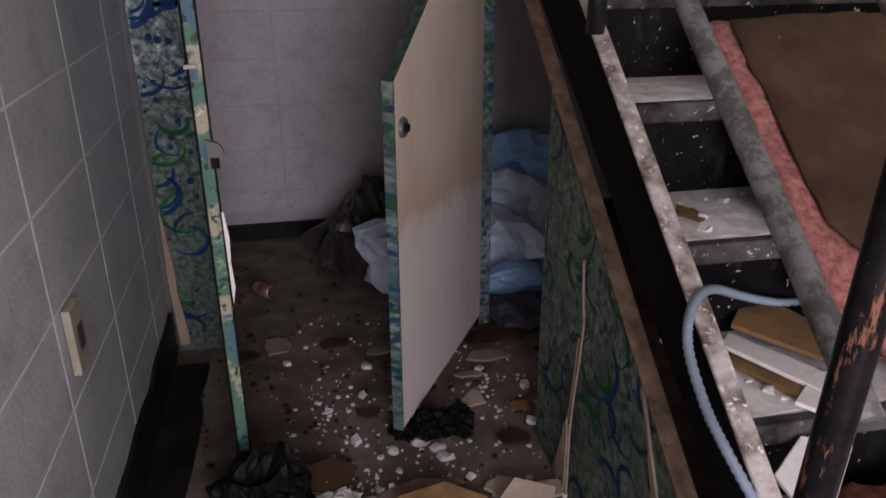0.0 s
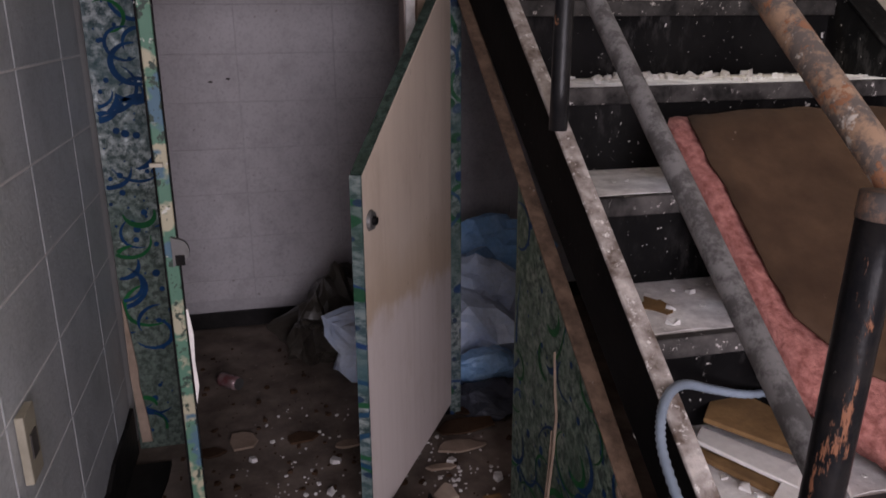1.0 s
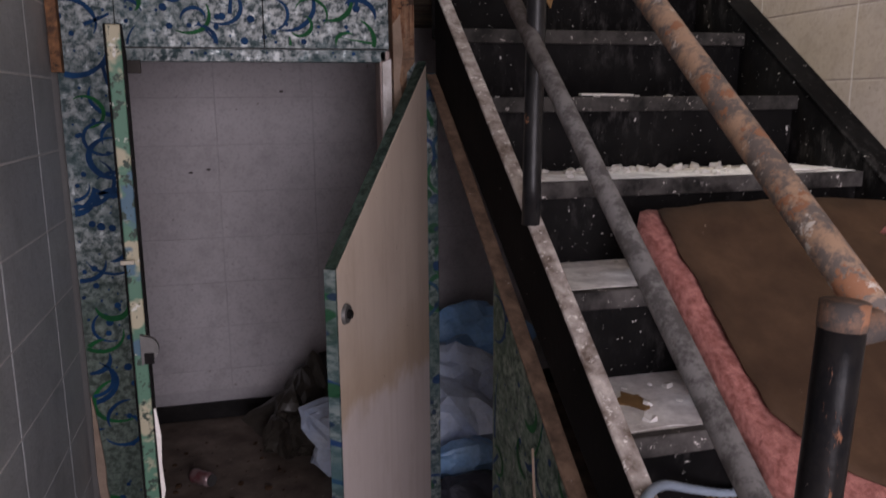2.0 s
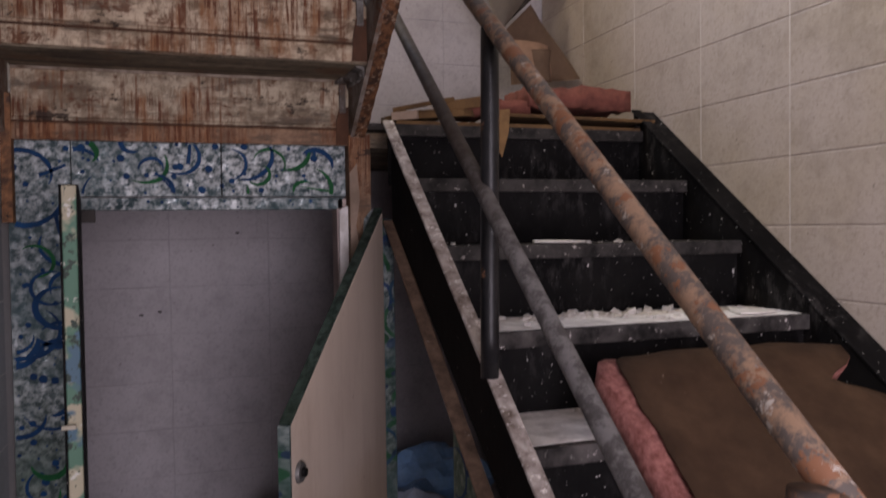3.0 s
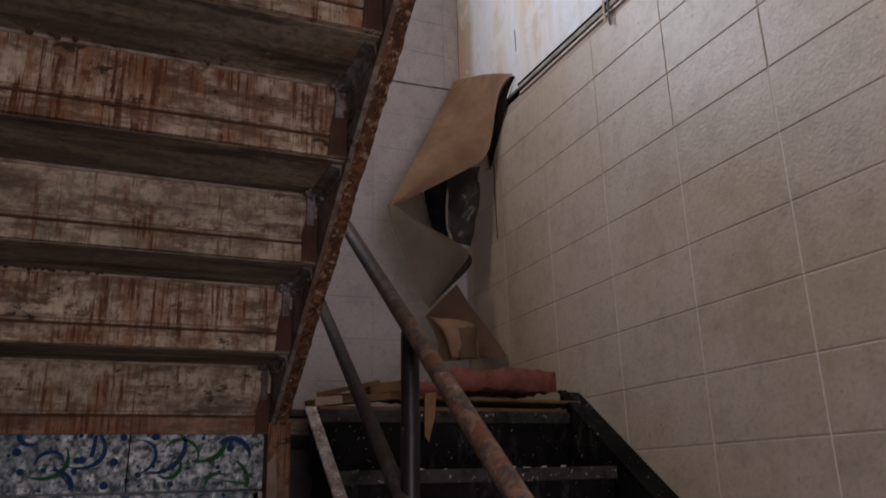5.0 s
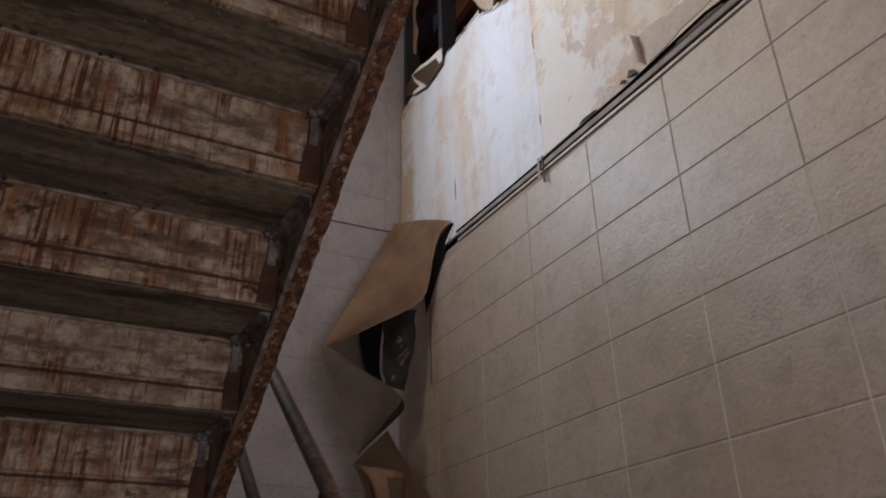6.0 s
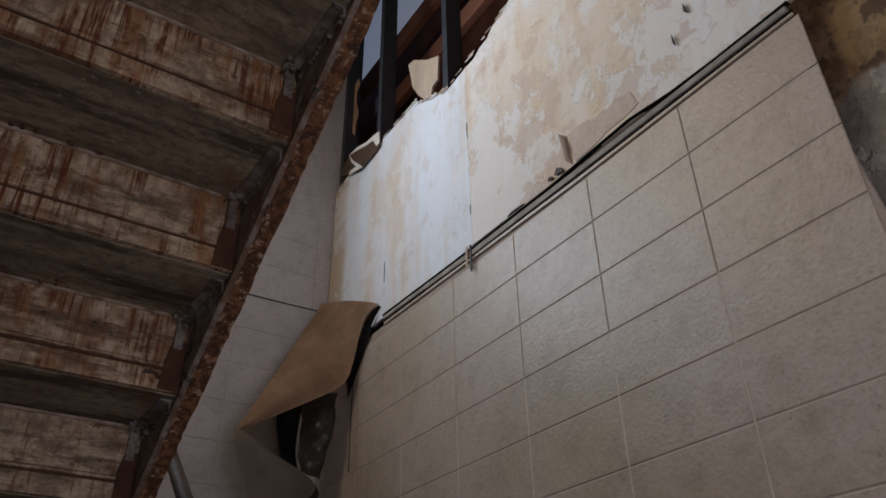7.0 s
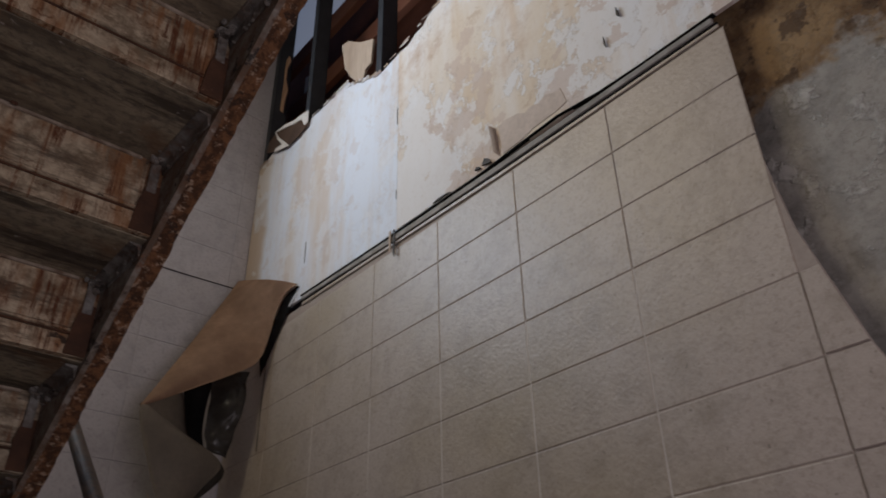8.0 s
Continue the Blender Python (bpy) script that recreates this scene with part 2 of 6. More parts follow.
def riser_material(name, cream, grime_dark, drips):
    """Dirty cream paint with clusters of thin rust drips, soft rust wash, grime in level bands and dark scabs."""
    k = Nodes(name)
    k.co = k.n("ShaderNodeNewGeometry").outputs["Position"]
    col = k.mix(k.band(k.noise(6, 7, (1, 1, 1.5), 0.72), 0.43, 0.58), cream, grime_dark)
    pale = k.band(k.noise(13, 6, (0.7, 1, 1.6), 0.7, (9, 2, 4)), 0.53, 0.62)
    col = k.mix(k.math("MULTIPLY", pale, 0.6), col, tuple(min(x * 1.25, 0.68) for x in cream))
    grime_shade = k.band(k.noise(9, 7, (0.45, 1, 2.6), 0.75, (7, 2, 2)), 0.51, 0.61)
    col = k.mix(k.math("MULTIPLY", grime_shade, 0.8), col, (0.062, 0.045, 0.032))
    fine = k.band(k.noise(55, 5, (1, 1, 0.45), 0.75, (1, 2, 9)), 0.48, 0.62)
    col = k.mix(k.math("MULTIPLY", fine, 0.6), col, (0.115, 0.075, 0.046))
    where = k.band(k.noise(4.2, 4, (1, 1, 0.6), 0.65, (8, 3, 1)), 0.54 - drips, 0.62 - drips)
    wash = k.math("MULTIPLY", where, k.band(k.noise(24, 6, (1, 1, 0.16), 0.75, (3, 3, 3)), 0.44, 0.60))
    col = k.mix(k.math("MULTIPLY", wash, 0.75), col, (0.205, 0.082, 0.026))
    broken = k.band(k.noise(20, 5, (1, 1, 0.5), 0.7, (2, 6, 6)), 0.40, 0.52)
    drip = k.math("MULTIPLY", k.math("MULTIPLY", k.band(k.noise(95, 4, (1, 0.1, 0.035), 0.7), 0.49, 0.56), where), broken)
    col = k.mix(k.math("MULTIPLY", drip, 0.95), col, (0.085, 0.025, 0.008))
    lone = k.math("MULTIPLY", k.band(k.noise(50, 4, (1, 0.3, 0.05), 0.65, (5, 9, 1)), 0.58, 0.63), broken)
    col = k.mix(k.math("MULTIPLY", lone, 0.8), col, (0.12, 0.042, 0.015))
    bloom = k.band(k.noise(12, 7, (0.7, 1, 1), 0.78, (6, 1, 5)), 0.575, 0.62)
    col = k.mix(k.math("MULTIPLY", bloom, 0.85), col, (0.088, 0.034, 0.014))
    scab = k.band(k.noise(8, 7, (0.8, 1, 1.3), 0.75, (2, 8, 4)), 0.61, 0.625)
    col = k.mix(k.math("MULTIPLY", scab, 0.9), col, (0.026, 0.016, 0.011))
    k.bump(k.math("ADD", k.noise(60, 4), k.math("MULTIPLY", scab, -1.0)), 0.5, 0.003)
    return k.done(col, 0.7, 0, 0.25)


def soffit_material():
    """Grey-brown grime on the underside of the treads, streaked along their length and gritty."""
    k = Nodes("grey_tread_underside")
    k.co = k.n("ShaderNodeNewGeometry").outputs["Position"]
    col = k.mix(k.band(k.noise(7, 6, (0.3, 1.6, 1), 0.65), 0.40, 0.62), (0.275, 0.228, 0.158), (0.118, 0.092, 0.064))
    col = k.mix(k.math("MULTIPLY", k.band(k.noise(12, 6, (0.22, 1.2, 1), 0.7, (2, 2, 2)), 0.52, 0.62), 0.8), col, (0.034, 0.026, 0.020))
    col = k.mix(k.math("MULTIPLY", k.band(k.noise(60, 5, (0.7, 1, 1), 0.75), 0.47, 0.60), 0.6), col, (0.075, 0.062, 0.052))
    col = k.mix(k.math("MULTIPLY", k.band(k.noise(5, 5, shift=(3, 3, 1)), 0.56, 0.66), 0.55), col, (0.16, 0.078, 0.038))
    col = k.mix(k.math("MULTIPLY", k.band(k.noise(55, 4, rough=0.7, shift=(6, 4, 1)), 0.66, 0.70), 0.6), col, (0.42, 0.38, 0.33))
    k.bump(k.noise(50, 5), 0.5, 0.004)
    return k.done(col, 0.8, 0, 0.15)


def flaking_material():
    """Flaked rust: orange, dark brown and leftover cream paint in flakes about a centimetre wide."""
    k = Nodes("flaking_rust")
    k.co = k.n("ShaderNodeNewGeometry").outputs["Position"]
    col = k.mix(k.band(k.noise(42, 5, rough=0.7), 0.44, 0.58), (0.060, 0.030, 0.017), (0.155, 0.072, 0.034))
    col = k.mix(k.band(k.noise(26, 6, rough=0.75, shift=(4, 1, 1)), 0.55, 0.60), col, (0.040, 0.023, 0.016))
    col = k.mix(k.math("MULTIPLY", k.band(k.noise(48, 5, rough=0.75, shift=(1, 7, 3)), 0.56, 0.60), 0.8), col, (0.33, 0.235, 0.165))
    k.bump(k.noise(48, 6, rough=0.75), 0.8, 0.006)
    return k.done(col, 0.85, 0, 0.15)


M_RISER = riser_material("rust_streaked_riser", (0.45, 0.365, 0.258), (0.175, 0.124, 0.076), 0.135)
M_RISER_OLD = riser_material("grimy_rusted_riser", (0.43, 0.35, 0.245), (0.165, 0.122, 0.078), 0.135)
M_RISER_BARE = riser_material("scabbed_riser", (0.40, 0.335, 0.24), (0.175, 0.135, 0.090), 0.03)
M_FOLD_RUSTY = riser_material("rusty_lower_fold", (0.25, 0.155, 0.095), (0.13, 0.075, 0.045), 0.10)
M_FLAKING = flaking_material()
M_RUST_BROWN = plain("dark_rust_brown", (0.085, 0.038, 0.020), (0.042, 0.021, 0.013), 14, 60, 0.9, 0.7, specks=(0.22, 0.12, 0.07), speck_amount=0.66)
M_WELD = rusty("grey_weld_and_plate", (0.21, 0.20, 0.185), (0.075, 0.066, 0.058), 0.05, False, (0.12, 0.055, 0.026))
M_RIDGE = plain("chipped_pale_rim", (0.34, 0.28, 0.22), (0.12, 0.078, 0.05), 22, 60, 0.75, 0.4)
M_SOFFIT = soffit_material()
M_RUST = rusty("heavy_rust_steel", (0.30, 0.145, 0.066), (0.060, 0.037, 0.026), 0.03, False, (0.13, 0.052, 0.022))
M_RUST_DULL = rusty("dull_rust_paint", (0.33, 0.24, 0.17), (0.12, 0.070, 0.044), 0.06, False, (0.14, 0.060, 0.028))
M_WEB = rusty("grimy_stringer_web", (0.22, 0.195, 0.17), (0.10, 0.072, 0.052), 0.06, False, (0.15, 0.062, 0.028))


def pipe_material(name, base, base2, rust, gloss=0.6, chip=0.61, grime_shade=None, stretch=(1, 1, 1), flat=(0.22, 0.105, 0.058), spec=0.3):
    k = Nodes(name)
    col = k.mix(k.band(k.noise(26, 7, rough=0.75), 0.44, 0.56), base, base2)
    r = k.band(k.noise(20, 6, stretch, 0.7, (3, 3, 8)), 0.62 - rust, 0.65 - rust)
    col = k.mix(r, col, flat)
    chips = k.band(k.noise(34, 5, rough=0.7, shift=(1, 6, 2)), chip, chip + 0.05)
    col = k.mix(chips, col, (0.42, 0.38, 0.33))
    # upper rail lies out of the light; that shade is mixed into its colour
    if grime_shade:
        place = k.n("ShaderNodeSeparateXYZ")
        k.put(place.inputs[0], k.n("ShaderNodeNewGeometry").outputs["Position"])
        upper_shade = k.band(k.math("ADD", place.outputs[1], k.math("MULTIPLY", k.noise(8, 5, rough=0.7), 0.5)), *grime_shade)
        col = k.mix(k.math("MULTIPLY", upper_shade, 0.85), col, (0.045, 0.034, 0.027))
    k.bump(k.math("ADD", k.noise(80, 3), r), 0.35, 0.002)
    return k.done(col, gloss, 0, spec)


M_RAIL = pipe_material("chipped_rusty_rail", (0.105, 0.088, 0.077), (0.29, 0.19, 0.125), 0.075, 0.6, 0.60, grime_shade=(2.0, 2.45), spec=0.12)
M_MIDRAIL = pipe_material("grey_worn_rail", (0.185, 0.178, 0.175), (0.085, 0.080, 0.078), -0.05, 0.7, 0.68, (1.95, 2.3), spec=0.12)
M_NEWEL = pipe_material("black_enamel_newel", (0.005, 0.005, 0.006), (0.010, 0.009, 0.009), 0.028, 0.32, 0.69, stretch=(1.3, 1.3, 0.3), flat=(0.17, 0.075, 0.042), spec=0.10)
M_POST = pipe_material("black_enamel_post", (0.008, 0.008, 0.009), (0.014, 0.014, 0.015), -0.02, 0.35, 0.70)


def swirl_material():
    """Silvery mottled paper with green and blue painted rings, arcs and dots."""
    k = Nodes("swirl_painted_panel")
    geo = k.n("ShaderNodeNewGeometry").outputs["Position"]
    sep = k.n("ShaderNodeSeparateXYZ")
    k.put(sep.inputs[0], geo)
    comb = k.n("ShaderNodeCombineXYZ")
    k.put(comb.inputs[0], k.math("ADD", sep.outputs[0], k.math("MULTIPLY", sep.outputs[1], 0.93)))
    k.put(comb.inputs[1], sep.outputs[2])
    flat = comb.outputs[0]
    k.co = flat
    ground = k.mix(k.band(k.noise(48, 5, rough=0.7), 0.42, 0.58), (0.025, 0.042, 0.045), (0.28, 0.31, 0.30))
    ground = k.mix(k.band(k.noise(5, 3), 0.42, 0.72), ground, (0.055, 0.105, 0.12))
    ground = k.mix(k.math("MULTIPLY", k.band(k.noise(1.7, 4, shift=(3, 0, 0)), 0.42, 0.62), 0.7), ground, (0.03, 0.065, 0.045))

    def cells(scale, shift):
        mp = k.n("ShaderNodeMapping")
        k.put(mp.inputs["Vector"], k.n_warp)
        mp.inputs["Location"].default_value = shift
        v = k.n("ShaderNodeTexVoronoi")
        v.voronoi_dimensions = "2D"
        k.put(v.inputs["Vector"], mp.outputs[0])
        v.inputs["Scale"].default_value = scale
        sc = k.n("ShaderNodeSeparateColor")
        k.put(sc.inputs[0], v.outputs["Color"])
        return v.outputs["Distance"], sc

    # a gentle warp makes the rings hand drawn
    warp = k.n("ShaderNodeVectorMath")
    warp.operation = "ADD"
    k.put(warp.inputs[0], flat)
    nz = k.n("ShaderNodeTexNoise")
    k.put(nz.inputs["Vector"], flat)
    nz.inputs["Scale"].default_value = 6
    sub = k.n("ShaderNodeVectorMath")
    sub.operation = "SCALE"
    k.put(sub.inputs[0], nz.outputs["Color"])
    sub.inputs["Scale"].default_value = 0.055
    k.put(warp.inputs[1], sub.outputs[0])
    k.n_warp = warp.outputs[0]
    col = ground
    for scale, shift, size, width, ink in ((4.4, (0, 0, 0), 0.36, 0.030, (0.008, 0.035, 0.11)), (3.7, (0.37, 0.61, 0), 0.33, 0.030, (0.010, 0.075, 0.028)), (5.6, (1.3, 0.2, 0), 0.30, 0.034, (0.008, 0.045, 0.09))):
        d, sc = cells(scale, shift)
        rad = k.math("MULTIPLY", k.math("ADD", sc.outputs[0], 0.5), size * 0.75)
        ring = k.band(k.math("ABSOLUTE", k.math("SUBTRACT", d, rad)), width, width * 0.75)
        arc = k.band(k.noise(3.6, 1, shift=(shift[1], scale, 0)), 0.46, 0.48)
        col = k.mix(k.math("MULTIPLY", ring, arc), col, ink)
    for scale, shift, ink in ((13, (0.2, 0.9, 0), (0.008, 0.035, 0.10)), (11, (0.7, 0.1, 0), (0.010, 0.06, 0.025)), (24, (0.5, 0.4, 0), (0.012, 0.03, 0.06))):
        d, sc = cells(scale, shift)
        dot = k.math("MULTIPLY", k.band(d, 0.23, 0.19), k.band(sc.outputs[1], 0.68, 0.69))
        col = k.mix(dot, col, ink)
    k.bump(k.noise(70, 3), 0.5, 0.004)
    return k.done(col, k.band(k.noise(40, 3), 0.10, 0.70), 0.30, 0.5)


M_SWIRL = swirl_material()


def foil_material(name, dark, light, wash, low_tone=None):
    """Silvery crumpled foil paper, mottled and glinting, under the painted swirls."""
    k = Nodes(name)
    k.co = k.n("ShaderNodeNewGeometry").outputs["Position"]
    col = k.mix(k.band(k.noise(46, 5, rough=0.7), 0.42, 0.58), dark, light)
    col = k.mix(k.band(k.noise(5, 3), 0.42, 0.72), col, wash)
    col = k.mix(k.math("MULTIPLY", k.band(k.noise(1.9, 4, shift=(3, 0, 0)), 0.44, 0.66), 0.6), col, tuple(0.5 * a for a in wash))
    # darker and greener towards the bottom, its edge broken by noise
    if low_tone:
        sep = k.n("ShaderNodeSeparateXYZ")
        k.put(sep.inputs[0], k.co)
        low_mask = k.band(k.math("ADD", sep.outputs[2], k.math("MULTIPLY", k.noise(7, 6, rough=0.7, shift=(2, 2, 2)), 0.9)), 1.75, 1.25)
        col = k.mix(k.math("MULTIPLY", low_mask, 0.9), col, k.mix(k.band(k.noise(46, 5, rough=0.7), 0.42, 0.58), tuple(0.4 * a for a in low_tone), low_tone))
    k.bump(k.noise(70, 3), 0.6, 0.004)
    return k.done(col, k.band(k.noise(40, 3), 0.10, 0.70), 0.3, 0.5)


M_FOIL = foil_material("silver_foil_paper", (0.024, 0.043, 0.048), (0.44, 0.47, 0.465), (0.055, 0.098, 0.104))
M_FOIL_GRADED = foil_material("foil_paper_darker_below", (0.024, 0.043, 0.048), (0.44, 0.47, 0.465), (0.055, 0.098, 0.104), (0.10, 0.135, 0.105))
M_FOIL_GREEN = foil_material("greenish_foil_paper", (0.028, 0.052, 0.040), (0.175, 0.225, 0.180), (0.060, 0.098, 0.070))
M_INK_BLUE = plain("dark_blue_paint", (0.008, 0.045, 0.125), (0.004, 0.020, 0.062), 12, 60, 0.6, 0.2, spec=0.1)
M_INK_GREEN = plain("green_paint", (0.012, 0.105, 0.030), (0.007, 0.050, 0.018), 12, 60, 0.6, 0.2, spec=0.1)


def edge_material():
    """Door edge daubed in cream, green and blue."""
    k = Nodes("cream_and_green_edge_paint")
    k.co = k.n("ShaderNodeNewGeometry").outputs["Position"]
    col = k.mix(k.band(k.noise(13, 3), 0.50, 0.56), (0.06, 0.135, 0.09), (0.30, 0.275, 0.19))
    col = k.mix(k.band(k.noise(9, 3, shift=(2, 4, 1)), 0.55, 0.59), col, (0.05, 0.10, 0.14))
    col = k.mix(k.band(k.noise(40, 4, rough=0.7), 0.55, 0.60), col, (0.02, 0.035, 0.025))
    col = k.mix(k.band(k.noise(22, 4, shift=(5, 1, 1)), 0.63, 0.66), col, (0.45, 0.44, 0.39))
    k.bump(k.noise(60, 3), 0.3, 0.002)
    return k.done(col, 0.6, 0, 0.3)


M_EDGE = edge_material()
M_COLLAR = pipe_material("rusted_collar", (0.14, 0.085, 0.058), (0.05, 0.042, 0.038), 0.0, 0.8, 0.68)
M_SWIRL_DARK = foil_material("dark_green_foil", (0.010, 0.022, 0.017), (0.07, 0.11, 0.09), (0.03, 0.05, 0.035))
M_TAN_PALE = plain("bare_pale_wood", (0.50, 0.40, 0.32), (0.38, 0.29, 0.22), 6, 60, 0.8, 0.3, stretch=(1, 1, 0.2))
M_KRAFT_DARK = plain("dark_brown_paper", (0.10, 0.06, 0.04), (0.06, 0.036, 0.026), 8, 60, 0.85, 0.3)
M_PINKISH = plain("pinkish_bare_gypsum", (0.46, 0.37, 0.34), (0.30, 0.24, 0.22), 8, 60, 0.9, 0.3)
M_BARE = plain("bare_gypsum_paper", (0.56, 0.475, 0.42), (0.47, 0.39, 0.34), 9, 60, 0.9, 0.3)
M_BAG_DUSK = plain("dusky_plastic_film", (0.08, 0.085, 0.11), (0.05, 0.055, 0.07), 6, 60, 0.5, 0.3)
M_CAN = plain("red_printed_can", (0.16, 0.025, 0.03), (0.36, 0.30, 0.30), 16, 60, 0.35, 0.1, 0.3)


def drywall_material(name, lo, white=(0.72, 0.71, 0.71), dirt=1.0):
    k = Nodes(name)
    geo = k.n("ShaderNodeNewGeometry").outputs["Position"]
    k.co = geo
    col = k.mix(k.band(k.noise(1.6, 5, (1, 1, 0.35)), lo, lo + 0.2), white, (0.62, 0.53, 0.43))
    runs = k.band(k.noise(5, 5, (1, 1, 0.10), 0.62, (2, 3, 1)), 0.5, 0.66)
    col = k.mix(k.math("MULTIPLY", runs, 0.3 + 0.3 * dirt), col, (0.56, 0.40, 0.26))
    flake = k.band(k.noise(3.4, 7, rough=0.7, shift=(7, 7, 2)), 0.54, 0.56)
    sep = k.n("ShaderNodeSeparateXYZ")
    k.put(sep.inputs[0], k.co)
    # tan deepens towards the back corner
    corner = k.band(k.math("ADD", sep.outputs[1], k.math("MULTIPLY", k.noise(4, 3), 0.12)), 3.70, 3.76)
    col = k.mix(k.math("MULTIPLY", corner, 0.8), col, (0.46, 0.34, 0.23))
    col = k.mix(k.math("MULTIPLY", flake, 0.6), col, (0.70, 0.71, 0.74))
    blot = k.band(k.noise(2.6, 6, rough=0.7, shift=(3, 1, 8)), 0.56, 0.70)
    col = k.mix(k.math("MULTIPLY", blot, 0.75 * dirt), col, (0.50, 0.38, 0.30))
    mark = k.band(k.noise(9, 7, rough=0.75, shift=(5, 5, 1)), 0.58, 0.66)
    col = k.mix(k.math("MULTIPLY", mark, 0.45 * dirt), col, (0.42, 0.29, 0.19))
    skin = k.band(k.noise(2.6, 9, (1, 1, 0.8), 0.68, (6, 4, 3)), 0.535, 0.542)
    col = k.mix(k.math("MULTIPLY", skin, 0.75 * min(dirt, 1)), col, tuple(0.94 * x for x in white))
    bare = k.band(k.noise(3.2, 9, rough=0.66, shift=(1, 3, 7)), 0.575, 0.583)
    col = k.mix(k.math("MULTIPLY", bare, 0.6 * dirt), col, (0.52, 0.415, 0.36))
    rim = k.math("MULTIPLY", k.band(k.noise(2.6, 9, (1, 1, 0.8), 0.68, (6, 4, 3)), 0.528, 0.536), k.math("SUBTRACT", 1.0, skin))
    col = k.mix(k.math("MULTIPLY", rim, 0.45 * dirt), col, (0.34, 0.26, 0.20))
    fleck = k.band(k.noise(45, 5, rough=0.75, shift=(2, 2, 6)), 0.55, 0.70)
    col = k.mix(k.math("MULTIPLY", fleck, 0.22 * dirt), col, (0.40, 0.31, 0.23))
    k.bump(k.math("ADD", k.noise(30, 4), k.math("ADD", k.math("ADD", flake, skin), k.noise(2.2, 3, (1, 1, 0.4), shift=(3, 9, 2)))), 0.4, 0.008)
    return k.done(col, 0.85)


M_DRYWALL = drywall_material("water_stained_drywall", 0.52, (0.68, 0.73, 0.82), 0.5)
M_DRYWALL_TAN = drywall_material("tan_stained_drywall", 0.38, (0.72, 0.72, 0.74), 1.1)


def mould_material():
    """Bare grey plaster with a tan-brown water stain above, dark mould spots in it, and rubbed whitish patches."""
    k = Nodes("mould_stained_plaster")
    k.co = k.n("ShaderNodeNewGeometry").outputs["Position"]
    col = k.mix(k.band(k.noise(5, 7, rough=0.72), 0.40, 0.62), (0.37, 0.35, 0.315), (0.20, 0.19, 0.175))
    chalk = k.band(k.noise(9, 6, rough=0.7, shift=(4, 7, 1)), 0.54, 0.62)
    col = k.mix(k.math("MULTIPLY", chalk, 0.55), col, (0.60, 0.58, 0.54))
    sep = k.n("ShaderNodeSeparateXYZ")
    k.put(sep.inputs[0], k.co)
    reach = k.band(k.math("ADD", sep.outputs[2], k.math("MULTIPLY", k.noise(3.5, 5, rough=0.65), 1.1)), 3.55, 3.66)
    col = k.mix(reach, col, k.mix(k.band(k.noise(7, 6, rough=0.7, shift=(1, 2, 5)), 0.42, 0.60), (0.30, 0.195, 0.098), (0.15, 0.085, 0.04)))
    spot = k.band(k.noise(11, 4, rough=0.55, shift=(4, 2, 5)), 0.545, 0.59)
    col = k.mix(k.math("MULTIPLY", k.math("MULTIPLY", spot, reach), 0.85), col, (0.075, 0.042, 0.022))
    grit = k.band(k.noise(60, 5, rough=0.75), 0.50, 0.66)
    col = k.mix(k.math("MULTIPLY", grit, 0.35), col, (0.15, 0.125, 0.10))
    k.bump(k.math("ADD", k.noise(25, 6, rough=0.7), chalk), 0.7, 0.010)
    return k.done(col, 0.95)


M_MOULD = mould_material()

# ---- builders ----
BASE = {}


def thing(name, label, category, at=(0, 0, 0), group="", kind=""):
    """An Empty at the base of a thing."""
    ob = new(name)
    ob.empty_display_size = 0.05
    ob.location = at
    BASE[ob] = Vector(at)
    return tagged(ob, label, category, group, kind)


def part(name, bm, material, parent=None, label="", smooth=False, **tags):
    """Links a bmesh, written in world metres, as one mesh object."""
    at = BASE.get(parent, Vector((0, 0, 0)))
    bmesh.ops.recalc_face_normals(bm, faces=bm.faces)
    for v in bm.verts:
        v.co -= at
    me = bpy.data.meshes.new(name)
    bm.to_mesh(me)
    bm.free()
    me.materials.append(material)
    if smooth:
        for p in me.polygons:
            p.use_smooth = True
    ob = new(name, me)
    ob.parent = parent
    BASE[ob] = at
    return tagged(ob, label, **tags)


def box(x0, x1, y0, y1, z0, z1, bevel=0.0, bm=None):
    bm = bm or bmesh.new()
    made = bmesh.ops.create_cube(bm, size=1)["verts"]
    for v in made:
        v.co = Vector(((x0 + x1) / 2 + v.co.x * (x1 - x0), (y0 + y1) / 2 + v.co.y * (y1 - y0), (z0 + z1) / 2 + v.co.z * (z1 - z0)))
    if bevel:
        bmesh.ops.bevel(bm, geom=list({e for v in made for e in v.link_edges}), offset=bevel, segments=2, affect="EDGES", profile=0.6)
    return bm


def prism(points, axis, a, b, bm=None, bevel=0.0):
    """A polygon in the plane across axis, pulled from a to b. Points are (x, y), (x, z) or (y, z)."""
    bm = bm or bmesh.new()

    def at(p, d):
        return {"x": (d, p[0], p[1]), "y": (p[0], d, p[1]), "z": (p[0], p[1], d)}[axis]

    lo = [bm.verts.new(at(p, a)) for p in points]
    hi = [bm.verts.new(at(p, b)) for p in points]
    n = len(points)
    faces = [bm.faces.new(lo), bm.faces.new(hi[::-1])] + [bm.faces.new((lo[i], hi[i], hi[(i + 1) % n], lo[(i + 1) % n])) for i in range(n)]
    if bevel:
        bmesh.ops.bevel(bm, geom=list({e for f in faces for e in f.edges}), offset=bevel, segments=1, affect="EDGES")
    return bm


